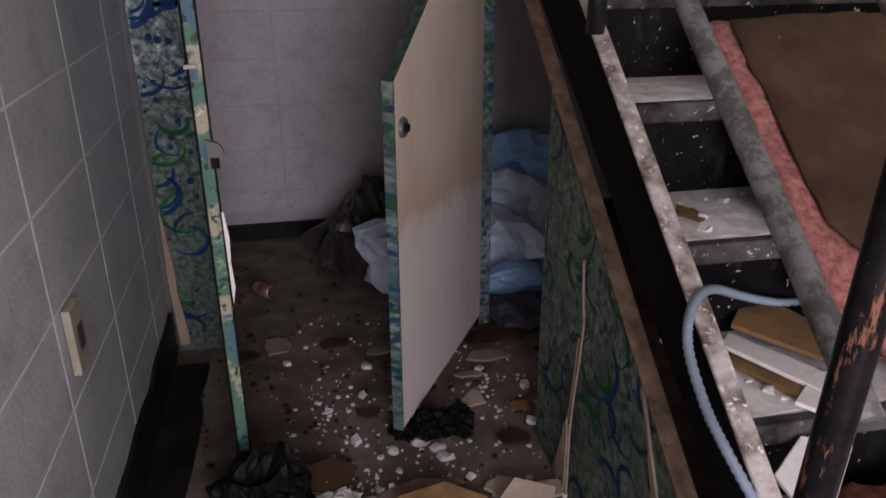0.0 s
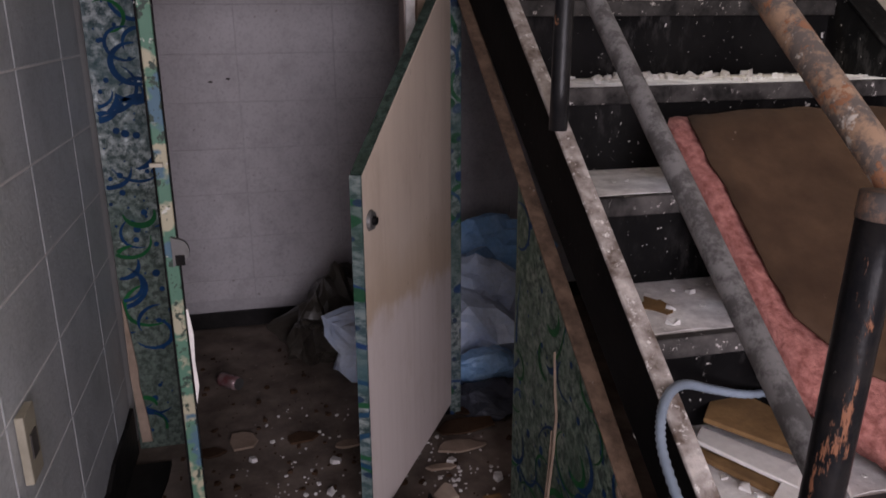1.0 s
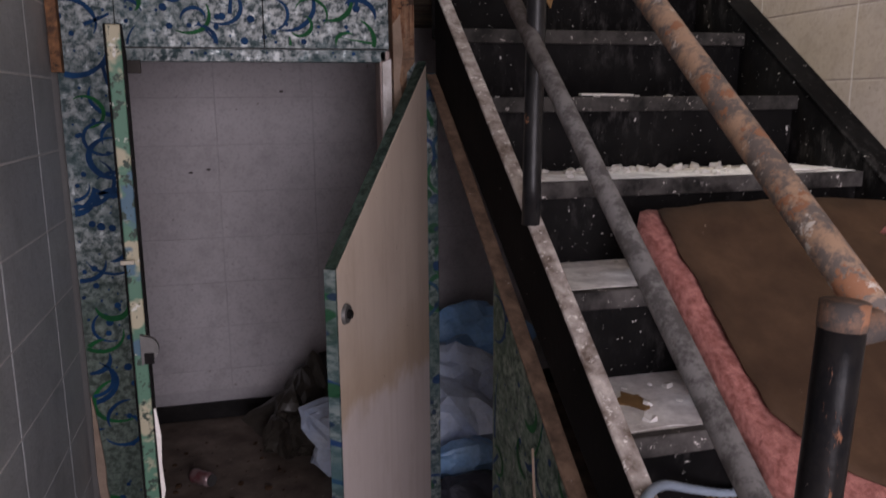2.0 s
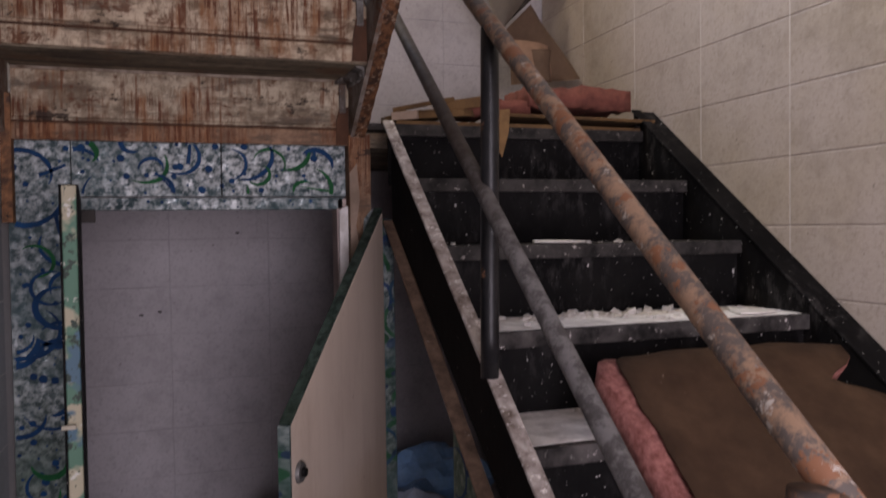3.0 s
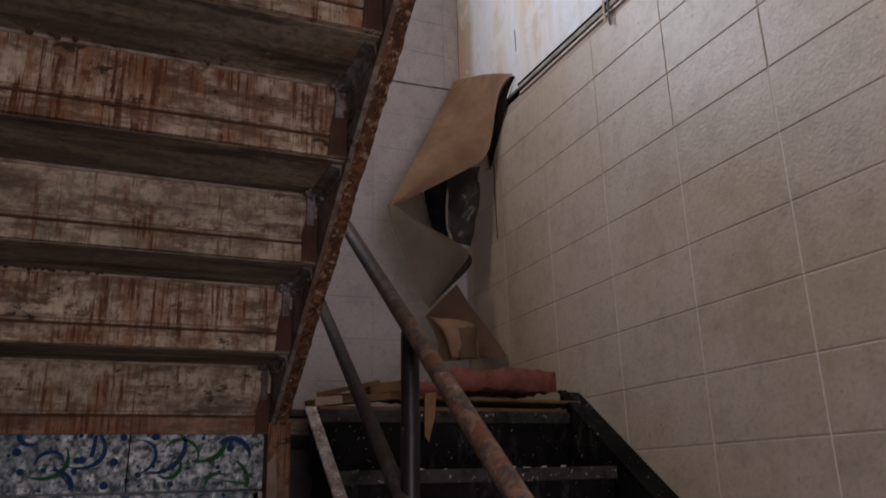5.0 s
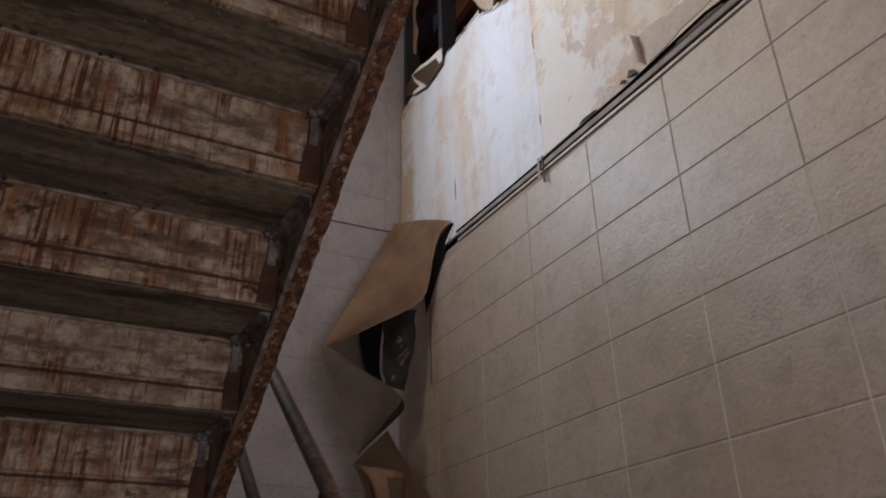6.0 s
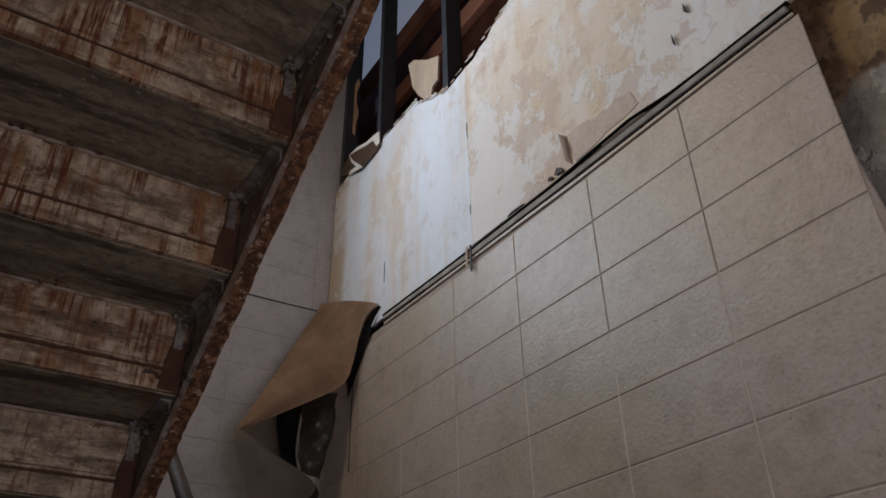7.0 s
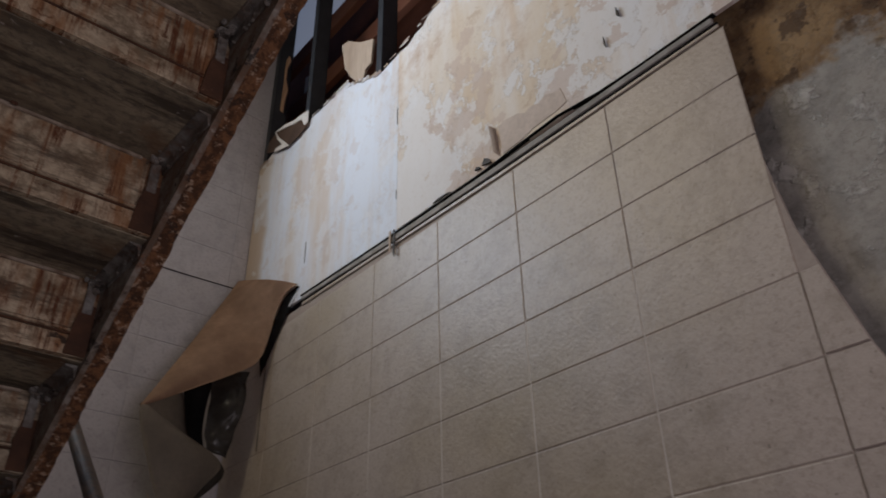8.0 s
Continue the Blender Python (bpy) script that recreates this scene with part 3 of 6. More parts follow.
def tube(points, radius, sides=14, bm=None, ripple=0.0, cap=True):
    """A round bar along points."""
    bm = bm or bmesh.new()
    pts = [Vector(p) for p in points]
    rings = []
    up = Vector((0.13, 0.31, 0.94))
    for i, p in enumerate(pts):
        d = (pts[min(i + 1, len(pts) - 1)] - pts[max(i - 1, 0)]).normalized()
        u = d.cross(up).normalized()
        w = u.cross(d)
        r = radius * (1 + (ripple if i % 2 else -ripple))
        rings.append([bm.verts.new(p + r * (math.cos(2 * math.pi * k / sides) * u + math.sin(2 * math.pi * k / sides) * w)) for k in range(sides)])
    for a, b in zip(rings, rings[1:]):
        for k in range(sides):
            bm.faces.new((a[k], a[(k + 1) % sides], b[(k + 1) % sides], b[k]))
    if cap:
        bm.faces.new(rings[0][::-1])
        bm.faces.new(rings[-1])
    return bm


def along(a, b, n):
    a, b = Vector(a), Vector(b)
    return [a.lerp(b, i / n) for i in range(n + 1)]


def crumple(centre, size, seed, detail=2, rough=0.35, folds=2.2, facets=2):
    """A crumpled sack of film: flat facets that meet in sharp creases, with finer creases on them, flat at its base."""
    bm = bmesh.new()
    bmesh.ops.create_icosphere(bm, subdivisions=facets, radius=1)
    r = random.Random(seed)
    for v in bm.verts:
        p = v.co * folds * 0.6 + Vector((seed, 0, seed))
        v.co = v.co * (1 + rough * (0.55 * noise.noise(p) + r.uniform(-0.32, 0.26))) + Vector((r.uniform(-1, 1), r.uniform(-1, 1), r.uniform(-1, 1))) * (0.13 if facets == 2 else 0.075)
    bmesh.ops.triangulate(bm, faces=bm.faces)
    for step in range(2 if detail > 2 else 1):
        bmesh.ops.subdivide_edges(bm, edges=bm.edges[:], cuts=1, use_grid_fill=True)
        for v in bm.verts:
            q = v.co * (2.4 + 2.5 * step) + Vector((seed * 1.7, step, 0))
            v.co *= 1 + rough * (0.16 - 0.06 * step) * (1 - 2.2 * abs(noise.noise(q)))
    for v in bm.verts:
        v.co.z = max(v.co.z, -0.55)
        v.co = Vector(centre) + Vector((v.co.x * size[0], v.co.y * size[1], (v.co.z + 0.55) * size[2]))
    return bm


def ragged(a, b, n, depth, seed):
    """Points from a to b with a torn, uneven edge."""
    rnd = random.Random(seed)
    a, b = Vector(a), Vector(b)
    side = Vector((-(b - a).y, (b - a).x)).normalized()
    return [tuple(a.lerp(b, i / n) + side * (rnd.uniform(-depth, depth) if 0 < i < n else 0)) for i in range(n + 1)]


def tile_wall(wall, axis, at, out, us, vs, material, gap=0.0045, thick=0.0020, skip=None):
    """Tiles as pieces of a wall: us and vs are the joint lines, at the wall's face, out the way that they stand proud."""
    shapes = {}
    for i in range(len(us) - 1):
        for j in range(len(vs) - 1):
            if skip and skip((us[i] + us[i + 1]) / 2, (vs[j] + vs[j + 1]) / 2):
                continue
            w, h = us[i + 1] - us[i] - gap, vs[j + 1] - vs[j] - gap
            key = (round(w, 4), round(h, 4))
            if key not in shapes:
                bm = bmesh.new()
                c, d = 0.0025, thick
                outer = [(-w / 2, -h / 2), (w / 2, -h / 2), (w / 2, h / 2), (-w / 2, h / 2)]
                inner = [(x - math.copysign(c, x), y - math.copysign(c, y)) for x, y in outer]

                def at3(p, e):
                    return (e * out, p[0], p[1]) if axis == "x" else (p[0], e * out, p[1])

                lo, mid, hi = ([bm.verts.new(at3(p, e)) for p in q] for q, e in ((outer, 0), (outer, d * 0.5), (inner, d)))
                bm.faces.new(hi)
                for a, b in ((lo, mid), (mid, hi)):
                    for k in range(4):
                        bm.faces.new((a[k], a[(k + 1) % 4], b[(k + 1) % 4], b[k]))
                bmesh.ops.recalc_face_normals(bm, faces=bm.faces)
                me = bpy.data.meshes.new("tile")
                bm.to_mesh(me)
                bm.free()
                me.materials.append(material)
                shapes[key] = me
            ob = new("tile", shapes[key])
            u, v = (us[i] + us[i + 1]) / 2, (vs[j] + vs[j + 1]) / 2
            ob.location = (at, u, v) if axis == "x" else (u, at, v)
            ob.parent = wall


def steps(a, b, pitch, start):
    """Joint lines from a to b that fall on start + k * pitch."""
    k = math.ceil((a - start) / pitch + 1e-6)
    out = [a]
    while start + k * pitch < b - 1e-6:
        out.append(start + k * pitch)
        k += 1
    return [u for i, u in enumerate(out) if i == 0 or u - out[0] > 0.03] + [b]


# ---- the shell ----
floor = part("floor", box(LEFT - 0.2, RIGHT + 0.2, -1.7, BACK + 0.1, FLOOR - 0.2, FLOOR), M_FLOOR, label="dirty dark brown floor with plaster dust", category="floor", kind="structure")
wall_left = part("wall_left", box(LEFT - 0.2, LEFT - 0.006, -1.7, BACK + 0.2, FLOOR - 0.2, 3.7), M_GROUT_LIGHT, label="grey tiled stairwell wall with pale joints", category="wall", kind="structure")
wall_left_top = part("wall_left_top", box(LEFT - 0.2, LEFT - 0.006, -1.7, 2.05, 3.7, 6.2), M_CONCRETE, label="grey rendered upper stairwell wall", category="wall", kind="structure")
part("wall_left_sill", box(LEFT - 0.2, LEFT - 0.006, 2.05, 3.05, 3.7, 4.2), M_CONCRETE, label="grey rendered wall below a window", category="wall", kind="structure")
part("wall_left_end", box(LEFT - 0.2, LEFT - 0.006, 3.05, BACK + 0.2, 3.7, 6.2), M_CONCRETE, label="grey rendered wall beside a window", category="wall", kind="structure")
wall_back = part("wall_back", box(-0.15, RIGHT + 0.02, BACK + 0.006, BACK + 0.2, FLOOR - 0.2, 6.2, bm=box(LEFT - 0.006, -0.15, BACK + 0.006, BACK + 0.2, FLOOR - 0.2, 4.0, bm=box(LEFT - 0.006, -0.15, BACK + 0.006, BACK + 0.2, 5.2, 6.2))), M_GROUT_DULL, label="white tiled end wall of the stairwell", category="wall", kind="structure")
wall_right = part("wall_right", prism([(BACK, FLOOR - 0.2), (BACK, 3.36), (1.085, 3.36), (1.062, 3.02), (1.022, 2.66), (0.945, 2.35), (0.80, 1.95), (0.60, 1.5), (0.60, FLOOR - 0.2)], "x", RIGHT + 0.006, RIGHT + 0.016), M_GROUT, label="cream tiled wall beside the stairs", category="wall", kind="structure")
part("wall_right_plaster", box(RIGHT + 0.06, RIGHT + 0.3, -1.7, 1.75, FLOOR - 0.2, 6.2), M_MOULD, label="mould stained bare plaster wall", category="wall", kind="structure")
part("wall_right_core", box(RIGHT + 0.06, RIGHT + 0.3, 1.75, BACK + 0.2, FLOOR - 0.2, 3.4), M_CONCRETE, label="grey core of the wall beside the stairs", category="wall", kind="structure")
# unseen rear wall, its doorway left open for the fill lamp
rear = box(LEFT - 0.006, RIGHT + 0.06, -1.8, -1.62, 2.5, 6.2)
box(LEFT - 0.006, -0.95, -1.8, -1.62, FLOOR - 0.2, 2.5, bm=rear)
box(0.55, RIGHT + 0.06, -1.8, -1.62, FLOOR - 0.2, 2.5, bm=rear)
part("wall_rear", rear, M_CONCRETE, label="grey rendered rear wall with an opening added for fill light", category="wall", kind="structure")
part("wall_left_lintel", box(LEFT - 0.2, LEFT - 0.006, 2.05, 3.05, 5.4, 6.2), M_CONCRETE, label="grey rendered wall above a window", category="wall", kind="structure")
part("ceiling", box(LEFT - 0.2, RIGHT + 0.02, -1.8, BACK + 0.2, 6.2, 6.3), M_CONCRETE, label="grey stained ceiling", category="ceiling", kind="structure")

# ---- lower flight ----
STAIR_L, STAIR_R = 0.038, 0.958


def nose(k):
    """Front edge of the tread that lies k risers below the landing."""
    return 2.862 - RUN * k, LAND - RISE * k


flight = thing("staircase", "black painted steel staircase with plaster dusted treads", "staircase", (0.5, 1.5, FLOOR))
for k in range(1, 10):
    y, z = nose(k)
    tread = box(STAIR_L, STAIR_R, y + 0.004, y + RUN + 0.01, z - 0.006, z, 0)
    board = part("tread", tread, M_TREAD if k >= 3 else M_NOSE, flight, "plaster dusted tread" if k >= 3 else "")
    part("nosing", prism([(y - 0.018, z + 0.002), (y + 0.006, z + 0.002), (y + 0.006, z - 0.008), (y + 0.002, z - 0.010), (y + 0.002, z - 0.036), (y - 0.018, z - 0.036)], "x", STAIR_L, STAIR_R, bevel=0.002), M_NOSE_DUSTY if k >= 3 else M_NOSE, board, "worn grey nosing")
    if k >= 3:
        r = random.Random(k)
        front = [(STAIR_L + 0.004 + 0.925 * i / 40, y + 0.010 + 0.008 * noise.noise(Vector((i * 0.35, k, 1))) + r.uniform(-0.002, 0.002)) for i in range(41)]
        part("dust_layer", prism(front + [(STAIR_R - 0.004, y + 0.20), (STAIR_L + 0.004, y + 0.20)], "z", z + 0.0012, z + 0.0026), M_TREAD, board, "layer of white plaster dust")
for k in range(0, 10):
    y, z = nose(k)
    part("riser", prism([(y + 0.004, z - 0.006), (y + 0.010, z - 0.006), (y + 0.014, z - RISE), (y + 0.008, z - RISE)], "x", STAIR_L, STAIR_R), M_BLACK, flight)
SL = RISE / RUN


def top(y):
    return LAND + 0.043 + SL * (y - 2.862)


Y0, Y1 = 0.62, 2.80
DEEP = 0.30
part("stringer_web", prism([(Y0, top(Y0)), (Y1, top(Y1)), (Y1, top(Y1) - DEEP), (Y0, max(top(Y0) - DEEP, FLOOR))], "x", 0.030, 0.038), M_BLACK_CLEAN, flight, "black stringer web")
part("top_flange", prism([(Y0, top(Y0)), (Y1, top(Y1)), (Y1, top(Y1) + 0.010), (Y0, top(Y0) + 0.010)], "x", 0.003, 0.038, bevel=0.002), M_FLANGE, flight, "flange with chipped whitish paint")
part("bottom_flange", prism([(Y0, top(Y0) - DEEP), (Y1, top(Y1) - DEEP), (Y1, top(Y1) - DEEP - 0.010), (Y0, top(Y0) - DEEP - 0.010)], "x", 0.001, 0.038, bevel=0.002), M_RUSTLIP, flight, "rusty brown flange")
part("wall_stringer", prism([(Y0, top(Y0) + 0.010), (2.9, top(2.9) + 0.010), (2.9, top(2.9) - DEEP), (Y0, top(Y0) - DEEP)], "x", STAIR_R, STAIR_R + 0.010), M_BLACK, flight, "black stringer along the wall")
part("wall_stringer_cap", prism([(Y0, top(Y0) + 0.006), (2.9, top(2.9) + 0.006), (2.9, top(2.9) + 0.016), (Y0, top(Y0) + 0.016)], "x", STAIR_R - 0.010, STAIR_R + 0.030, bevel=0.002), M_BLACK, flight, "black flecked top of the stringer")
part("wall_angle", prism([(Y0, top(Y0) - 0.008), (2.9, top(2.9) - 0.008), (2.9, top(2.9) + 0.008), (Y0, top(Y0) + 0.008)], "x", STAIR_R + 0.031, RIGHT - 0.004), M_BLACK, flight, "black angle against the wall")

landing = thing("stair_landing", "black steel stair landing strewn with torn insulation", "landing", (0, 3.3, LAND))
part("deck", box(STAIR_L, RIGHT - 0.002, 2.862, BACK - 0.002, LAND - 0.02, LAND), M_NOSE, landing)
part("deck_left", box(LEFT, STAIR_L - 0.002, 2.83, BACK - 0.002, LAND - 0.02, LAND), M_NOSE, landing)
part("edge_nosing", box(STAIR_L, STAIR_R, 2.84, 2.86, LAND - 0.036, LAND + 0.002, 0.002), M_NOSE, landing, "worn grey nosing")
part("soffit", box(LEFT, RIGHT - 0.002, 2.90, BACK - 0.002, LAND - 0.07, LAND - 0.022), M_SOFFIT, landing, "grey underside")

# railing
rail = thing("stair_railing", "chipped steel pipe railing with a rusty handrail", "railing", (0, 1.02, 0.6))
part("handrail", tube(along((0.002, 1.032, 1.309), (0.036, 2.90, 2.70), 24), 0.0182), M_RAIL, rail, "rusty handrail with flaking paint", smooth=True)
part("mid_rail", tube(along((-0.03, 1.02, 0.985), (0.03, 2.85, 2.30), 24), 0.0170), M_MIDRAIL, rail, "worn grey pipe", smooth=True)
part("newel_post", tube(along((-0.088, 1.022, 0.56), (-0.049, 1.022, 1.332), 8), 0.0202), M_NEWEL, rail, "black pipe with rust", smooth=True)
part("post", tube(along((0.012, 1.940, 1.262), (0.018, 1.932, 1.970), 8), 0.019), M_POST, rail, "glossy black pipe", smooth=True)

part("collar", tube(along((-0.0500, 1.022, 1.312), (-0.0488, 1.022, 1.336), 2), 0.0212), M_COLLAR, rail, "rusted collar", smooth=True)
part("elbow", tube(along((-0.046, 1.0225, 1.309), (0.006, 1.034, 1.309), 3), 0.0165), M_COLLAR, rail, "rusted elbow", smooth=True)

# ---- partition under the landing ----
PY = 2.86
partition = thing("partition", "timber partition papered in silvery green and blue swirls", "partition", (-0.5, PY, FLOOR))
part("side_panel", box(LEFT + 0.01, -0.882, PY - 0.012, PY + 0.02, FLOOR, 1.832, 0.002), M_FOIL_GRADED, partition)
part("head_panel", box(-0.880, -0.105, PY - 0.012, PY + 0.02, 1.672, 1.832, 0.002), M_FOIL, partition)
part("head_strip", box(-0.880, -0.115, PY - 0.020, PY + 0.03, 1.632, 1.668, 0.003), M_FOIL, partition)
part("jamb", box(-0.135, -0.105, PY - 0.02, PY + 0.07, FLOOR, 1.665, 0.003), M_PINKISH, partition, "split whitish jamb")
part("corner_stud", box(-0.103, -0.035, PY - 0.06, PY + 0.02, 1.20, 1.86, 0.004), M_FOLD_RUSTY, partition, "rust stained stud")
# black strip filling the gap beside the hinge jamb
part("hinge_stile", box(-0.016, 0.0005, PY - 0.036, PY - 0.012, FLOOR, 1.60, 0.002), M_BLACK, partition, "black strip between door leaf and jamb")
part("hinge_jamb", box(0.002, 0.040, PY - 0.040, PY - 0.010, FLOOR, 1.60, 0.003), M_SWIRL, partition, "swirl papered door jamb")

# swirl papered door that stands open, edge on
left_door = thing("door_1", "narrow door papered in green swirls standing open", "door", (-0.9, 2.84, FLOOR), kind="structure")


def slab(p, q, z0, z1, thick, material, name, parent, label="", z1q=None):
    """An upright board from p to q on the plan."""
    p, q = Vector((*p, 0)), Vector((*q, 0))
    d = (q - p).normalized()
    w = Vector((-d.y, d.x, 0)) * thick / 2
    bm = bmesh.new()
    low = [bm.verts.new(v + Vector((0, 0, z0))) for v in (p - w, q - w, q + w, p + w)]
    hz = (z1, z1 if z1q is None else z1q)
    hi = [bm.verts.new(v + Vector((0, 0, h))) for v, h in ((p - w, hz[0]), (q - w, hz[1]), (q + w, hz[1]), (p + w, hz[0]))]
    bm.faces.new(low)
    bm.faces.new(hi[::-1])
    for k in range(4):
        bm.faces.new((low[k], hi[k], hi[(k + 1) % 4], low[(k + 1) % 4]))
    bmesh.ops.bevel(bm, geom=bm.edges[:], offset=0.0015, segments=1, affect="EDGES")
    return part(name, bm, material, parent, label)


slab((-0.872, 2.83), (-0.777, 2.06), FLOOR + 0.02, 1.66, 0.034, M_BLACK, "leaf", left_door, "dark worn door leaf")
slab((-0.7775, 2.064), (-0.7762, 2.055), FLOOR + 0.02, 1.658, 0.025, M_EDGE, "edge_strip", left_door, "cream and green painted edge")

right_door = thing("door_2", "stained plywood door with a sloping top, half open", "door", (0, 2.82, FLOOR), kind="structure")
slab((-0.012, 2.80), (-0.375, 2.19), FLOOR + 0.06, 1.62, 0.024, M_BEIGE, "leaf", right_door, z1q=1.135)

# swirl papered panel under the stringer
under = thing("under_stair_panel", "green swirl papered panel below the stair stringer", "panel", (0, 1.7, FLOOR))


def below(y):
    return top(y) - DEEP - 0.012


part("panel", prism([(2.168, FLOOR), (2.168, below(2.168)), (0.9, max(below(0.9), FLOOR + 0.01)), (0.9, FLOOR)], "x", 0.008, 0.026), M_FOIL_GREEN, under)

# ---- upper flight, seen from below ----
upper = thing("upper_staircase", "rusted steel staircase seen from below", "staircase", (-0.5, 2.0, LAND))
UX0, UX1 = LEFT + 0.03, -0.098
URUN, URISE, UY, UZ = 0.247, 0.186, 2.82, 1.842


def lean(bm):
    """The flight is not quite square to the wall: its open side drifts outward as it rises."""
    for v in bm.verts:
        v.co.x += 0.024 * (2.83 - v.co.y) * min(max((v.co.x + 1.02) / 0.92, 0), 1)
    return bm


def lumps(spots, seed):
    """Beads of weld and drips of old grout, joined."""
    r = random.Random(seed)
    bm = bmesh.new()
    for x, y, z, size in spots:
        made = bmesh.ops.create_icosphere(bm, subdivisions=1, radius=size)["verts"]
        sx, sy, sz = r.uniform(0.7, 1.4), r.uniform(0.7, 1.6), r.uniform(0.5, 1.1)
        for v in made:
            v.co = Vector((x + v.co.x * sx * r.uniform(0.7, 1.3), y + v.co.y * sy, z + v.co.z * sz))
    return bm


for k in range(0, 12):
    y, z = UY - URUN * k, UZ + URISE * k
    if k == 0:
        z -= 0.016
    h = UZ + URISE * (k + 1) - z
    r = random.Random(300 + k)
    face = M_RISER_OLD if k > 3 else M_RISER_BARE if k in (0, 2) else M_RISER
    plate_face = part("riser", lean(prism([(y, z + 0.045), (y + 0.010, z + 0.045), (y + 0.010, z + h), (y, z + h)], "x", UX0, UX1)), face, upper, "rust streaked riser")
    part("lower_fold", lean(prism([(y + 0.009, z), (y - 0.006, z), (y - 0.007, z + 0.004), (y - 0.005, z + 0.044), (y - 0.002, z + 0.047), (y + 0.009, z + 0.047)], "x", UX0, UX1 - 0.001)), M_FOLD_RUSTY if k == 0 else face, upper, "rust streaked lower fold")
    part("groove", lean(prism([(y - 0.001, z + 0.0475), (y - 0.0035, z + 0.0475), (y - 0.0035, z + 0.052), (y - 0.001, z + 0.052)], "x", UX0, UX1 - 0.002)), M_RUST_BROWN, plate_face, "dark rusted groove")
    part("ridge", lean(prism([(y - 0.0005, z + 0.0525), (y - 0.006, z + 0.054), (y - 0.006, z + 0.059), (y - 0.0005, z + 0.064)], "x", UX0, UX1 - 0.002)), face, plate_face, "worn cream ridge")
    part("tread_pan", lean(prism([(y + 0.009, z + h - 0.002), (y - URUN + 0.011, z + h - 0.002), (y - URUN + 0.011, z + h + 0.012), (y + 0.009, z + h + 0.012)], "x", UX0, UX1)), M_SOFFIT, upper, "dark grey tread underside")
    part("rim", lean(prism([(y - 0.001, z + h - 0.010), (y - 0.005, z + h - 0.009), (y - 0.005, z + h - 0.0025), (y - 0.001, z + h - 0.0025)], "x", UX0, UX1 - 0.05)), M_RIDGE, plate_face, "chipped pale top rim")
    part("end_strip", lean(prism([(UX1 - 0.043 + r.uniform(-0.004, 0.004), z + 0.001), (UX1 - 0.002, z + 0.001), (UX1 - 0.002, z + 0.118), (UX1 - 0.030, z + 0.108 + r.uniform(0, 0.015)), (UX1 - 0.040, z + 0.070)], "y", y - 0.011, y - 0.0075)), M_RUST_BROWN, upper, "dark rust at the end of the riser")
    part("tab", lean(box(UX1 - 0.030, UX1 - 0.010, y - 0.012, y - 0.0065, z + 0.098, z + h - 0.012, 0.002)), M_WELD, upper, "bent grey tab")
    angle = prism([(UX1 - 0.026, z + h - 0.0025), (UX1 - 0.026, z + h - 0.007), (UX1 - 0.007, z + h - 0.010), (UX1 - 0.004, z + h - 0.032), (UX1 - 0.0005, z + h - 0.032), (UX1 - 0.0005, z + h - 0.0025)], "y", y - URUN + 0.030, y - 0.004, bevel=0.0015)
    part("end_angle", lean(angle), M_WELD, upper, "grey angle under the tread end")
    spots = [(UX1 - 0.030 + r.uniform(-0.012, 0.016), y - 0.010 - abs(r.gauss(0, 0.02)), z + h - 0.006 - abs(r.gauss(0, 0.008)), r.uniform(0.003, 0.009)) for _ in range(16 if k % 2 else 9)]
    spots += [(UX1 - 0.004, y - r.uniform(0.02, URUN - 0.03), z + h - r.uniform(0.012, 0.036), r.uniform(0.003, 0.007)) for _ in range(12)]
    part("weld_bead_crust", lean(lumps(spots, 40 + k)), M_WELD, upper, "lumpy grey weld beads", kind="stuff")
    if k in (1, 3, 4, 5):
        crust = [(r.uniform(UX0 + 0.1, UX1 - 0.2), y - 0.004 - abs(r.gauss(0, 0.010)), z + h - 0.004, r.uniform(0.003, 0.008)) for _ in range(14)]
        part("crust", lean(lumps(crust, 70 + k)), M_RUST_BROWN, upper, "rusty crust under the tread", kind="stuff")


def usl(y):
    return 1.828 + 0.744 * (2.83 - y)


for x, nm in ((UX1, "stringer"), (LEFT + 0.004, "wall_stringer")):
    part(nm, lean(prism([(2.86, usl(2.86)), (-0.35, usl(-0.35)), (-0.35, usl(-0.35) + 0.29), (2.86, usl(2.86) + 0.29)], "x", x, x + 0.012)), M_WEB, upper, "grimy grey stringer")
flange = bmesh.new()
chipped, last = random.Random(12), None
for i in range(401):
    y = 2.86 - 3.21 * i / 400
    out, drop = UX1 + 0.047 + 0.004 * noise.noise(Vector((y * 40, 1, 2))) + 0.003 * noise.noise(Vector((y * 11, 5, 2))) + chipped.uniform(-0.0008, 0.0008), chipped.uniform(-0.0015, 0.0005)
    ring = [flange.verts.new(p) for p in ((UX1 + 0.0122, y, usl(y)), (out, y, usl(y) + drop), (out - 0.001, y, usl(y) + 0.011), (UX1 + 0.0122, y, usl(y) + 0.012))]
    for k in range(4 if last else 0):
        flange.faces.new((last[k], last[(k + 1) % 4], ring[(k + 1) % 4], ring[k]))
    last = ring
part("stringer_flange", lean(flange), M_FLAKING, upper, "flaking rusted flange")
part("bottom_channel", box(UX0, UX1, UY + 0.012, PY - 0.014, 1.836, 1.886, 0.003), M_RUST_DULL, upper, "rusty channel")

# ---- tiles ----
TU, TV = 0.403, 0.197
tile_wall(wall_right, "x", RIGHT + 0.006, -1, steps(1.039, BACK - 0.006, 0.397, 1.846), steps(FLOOR + 0.03, 3.318, TV, 2.350), M_TILE, gap=0.0036, skip=lambda u, v: v < top(u) - 0.30)

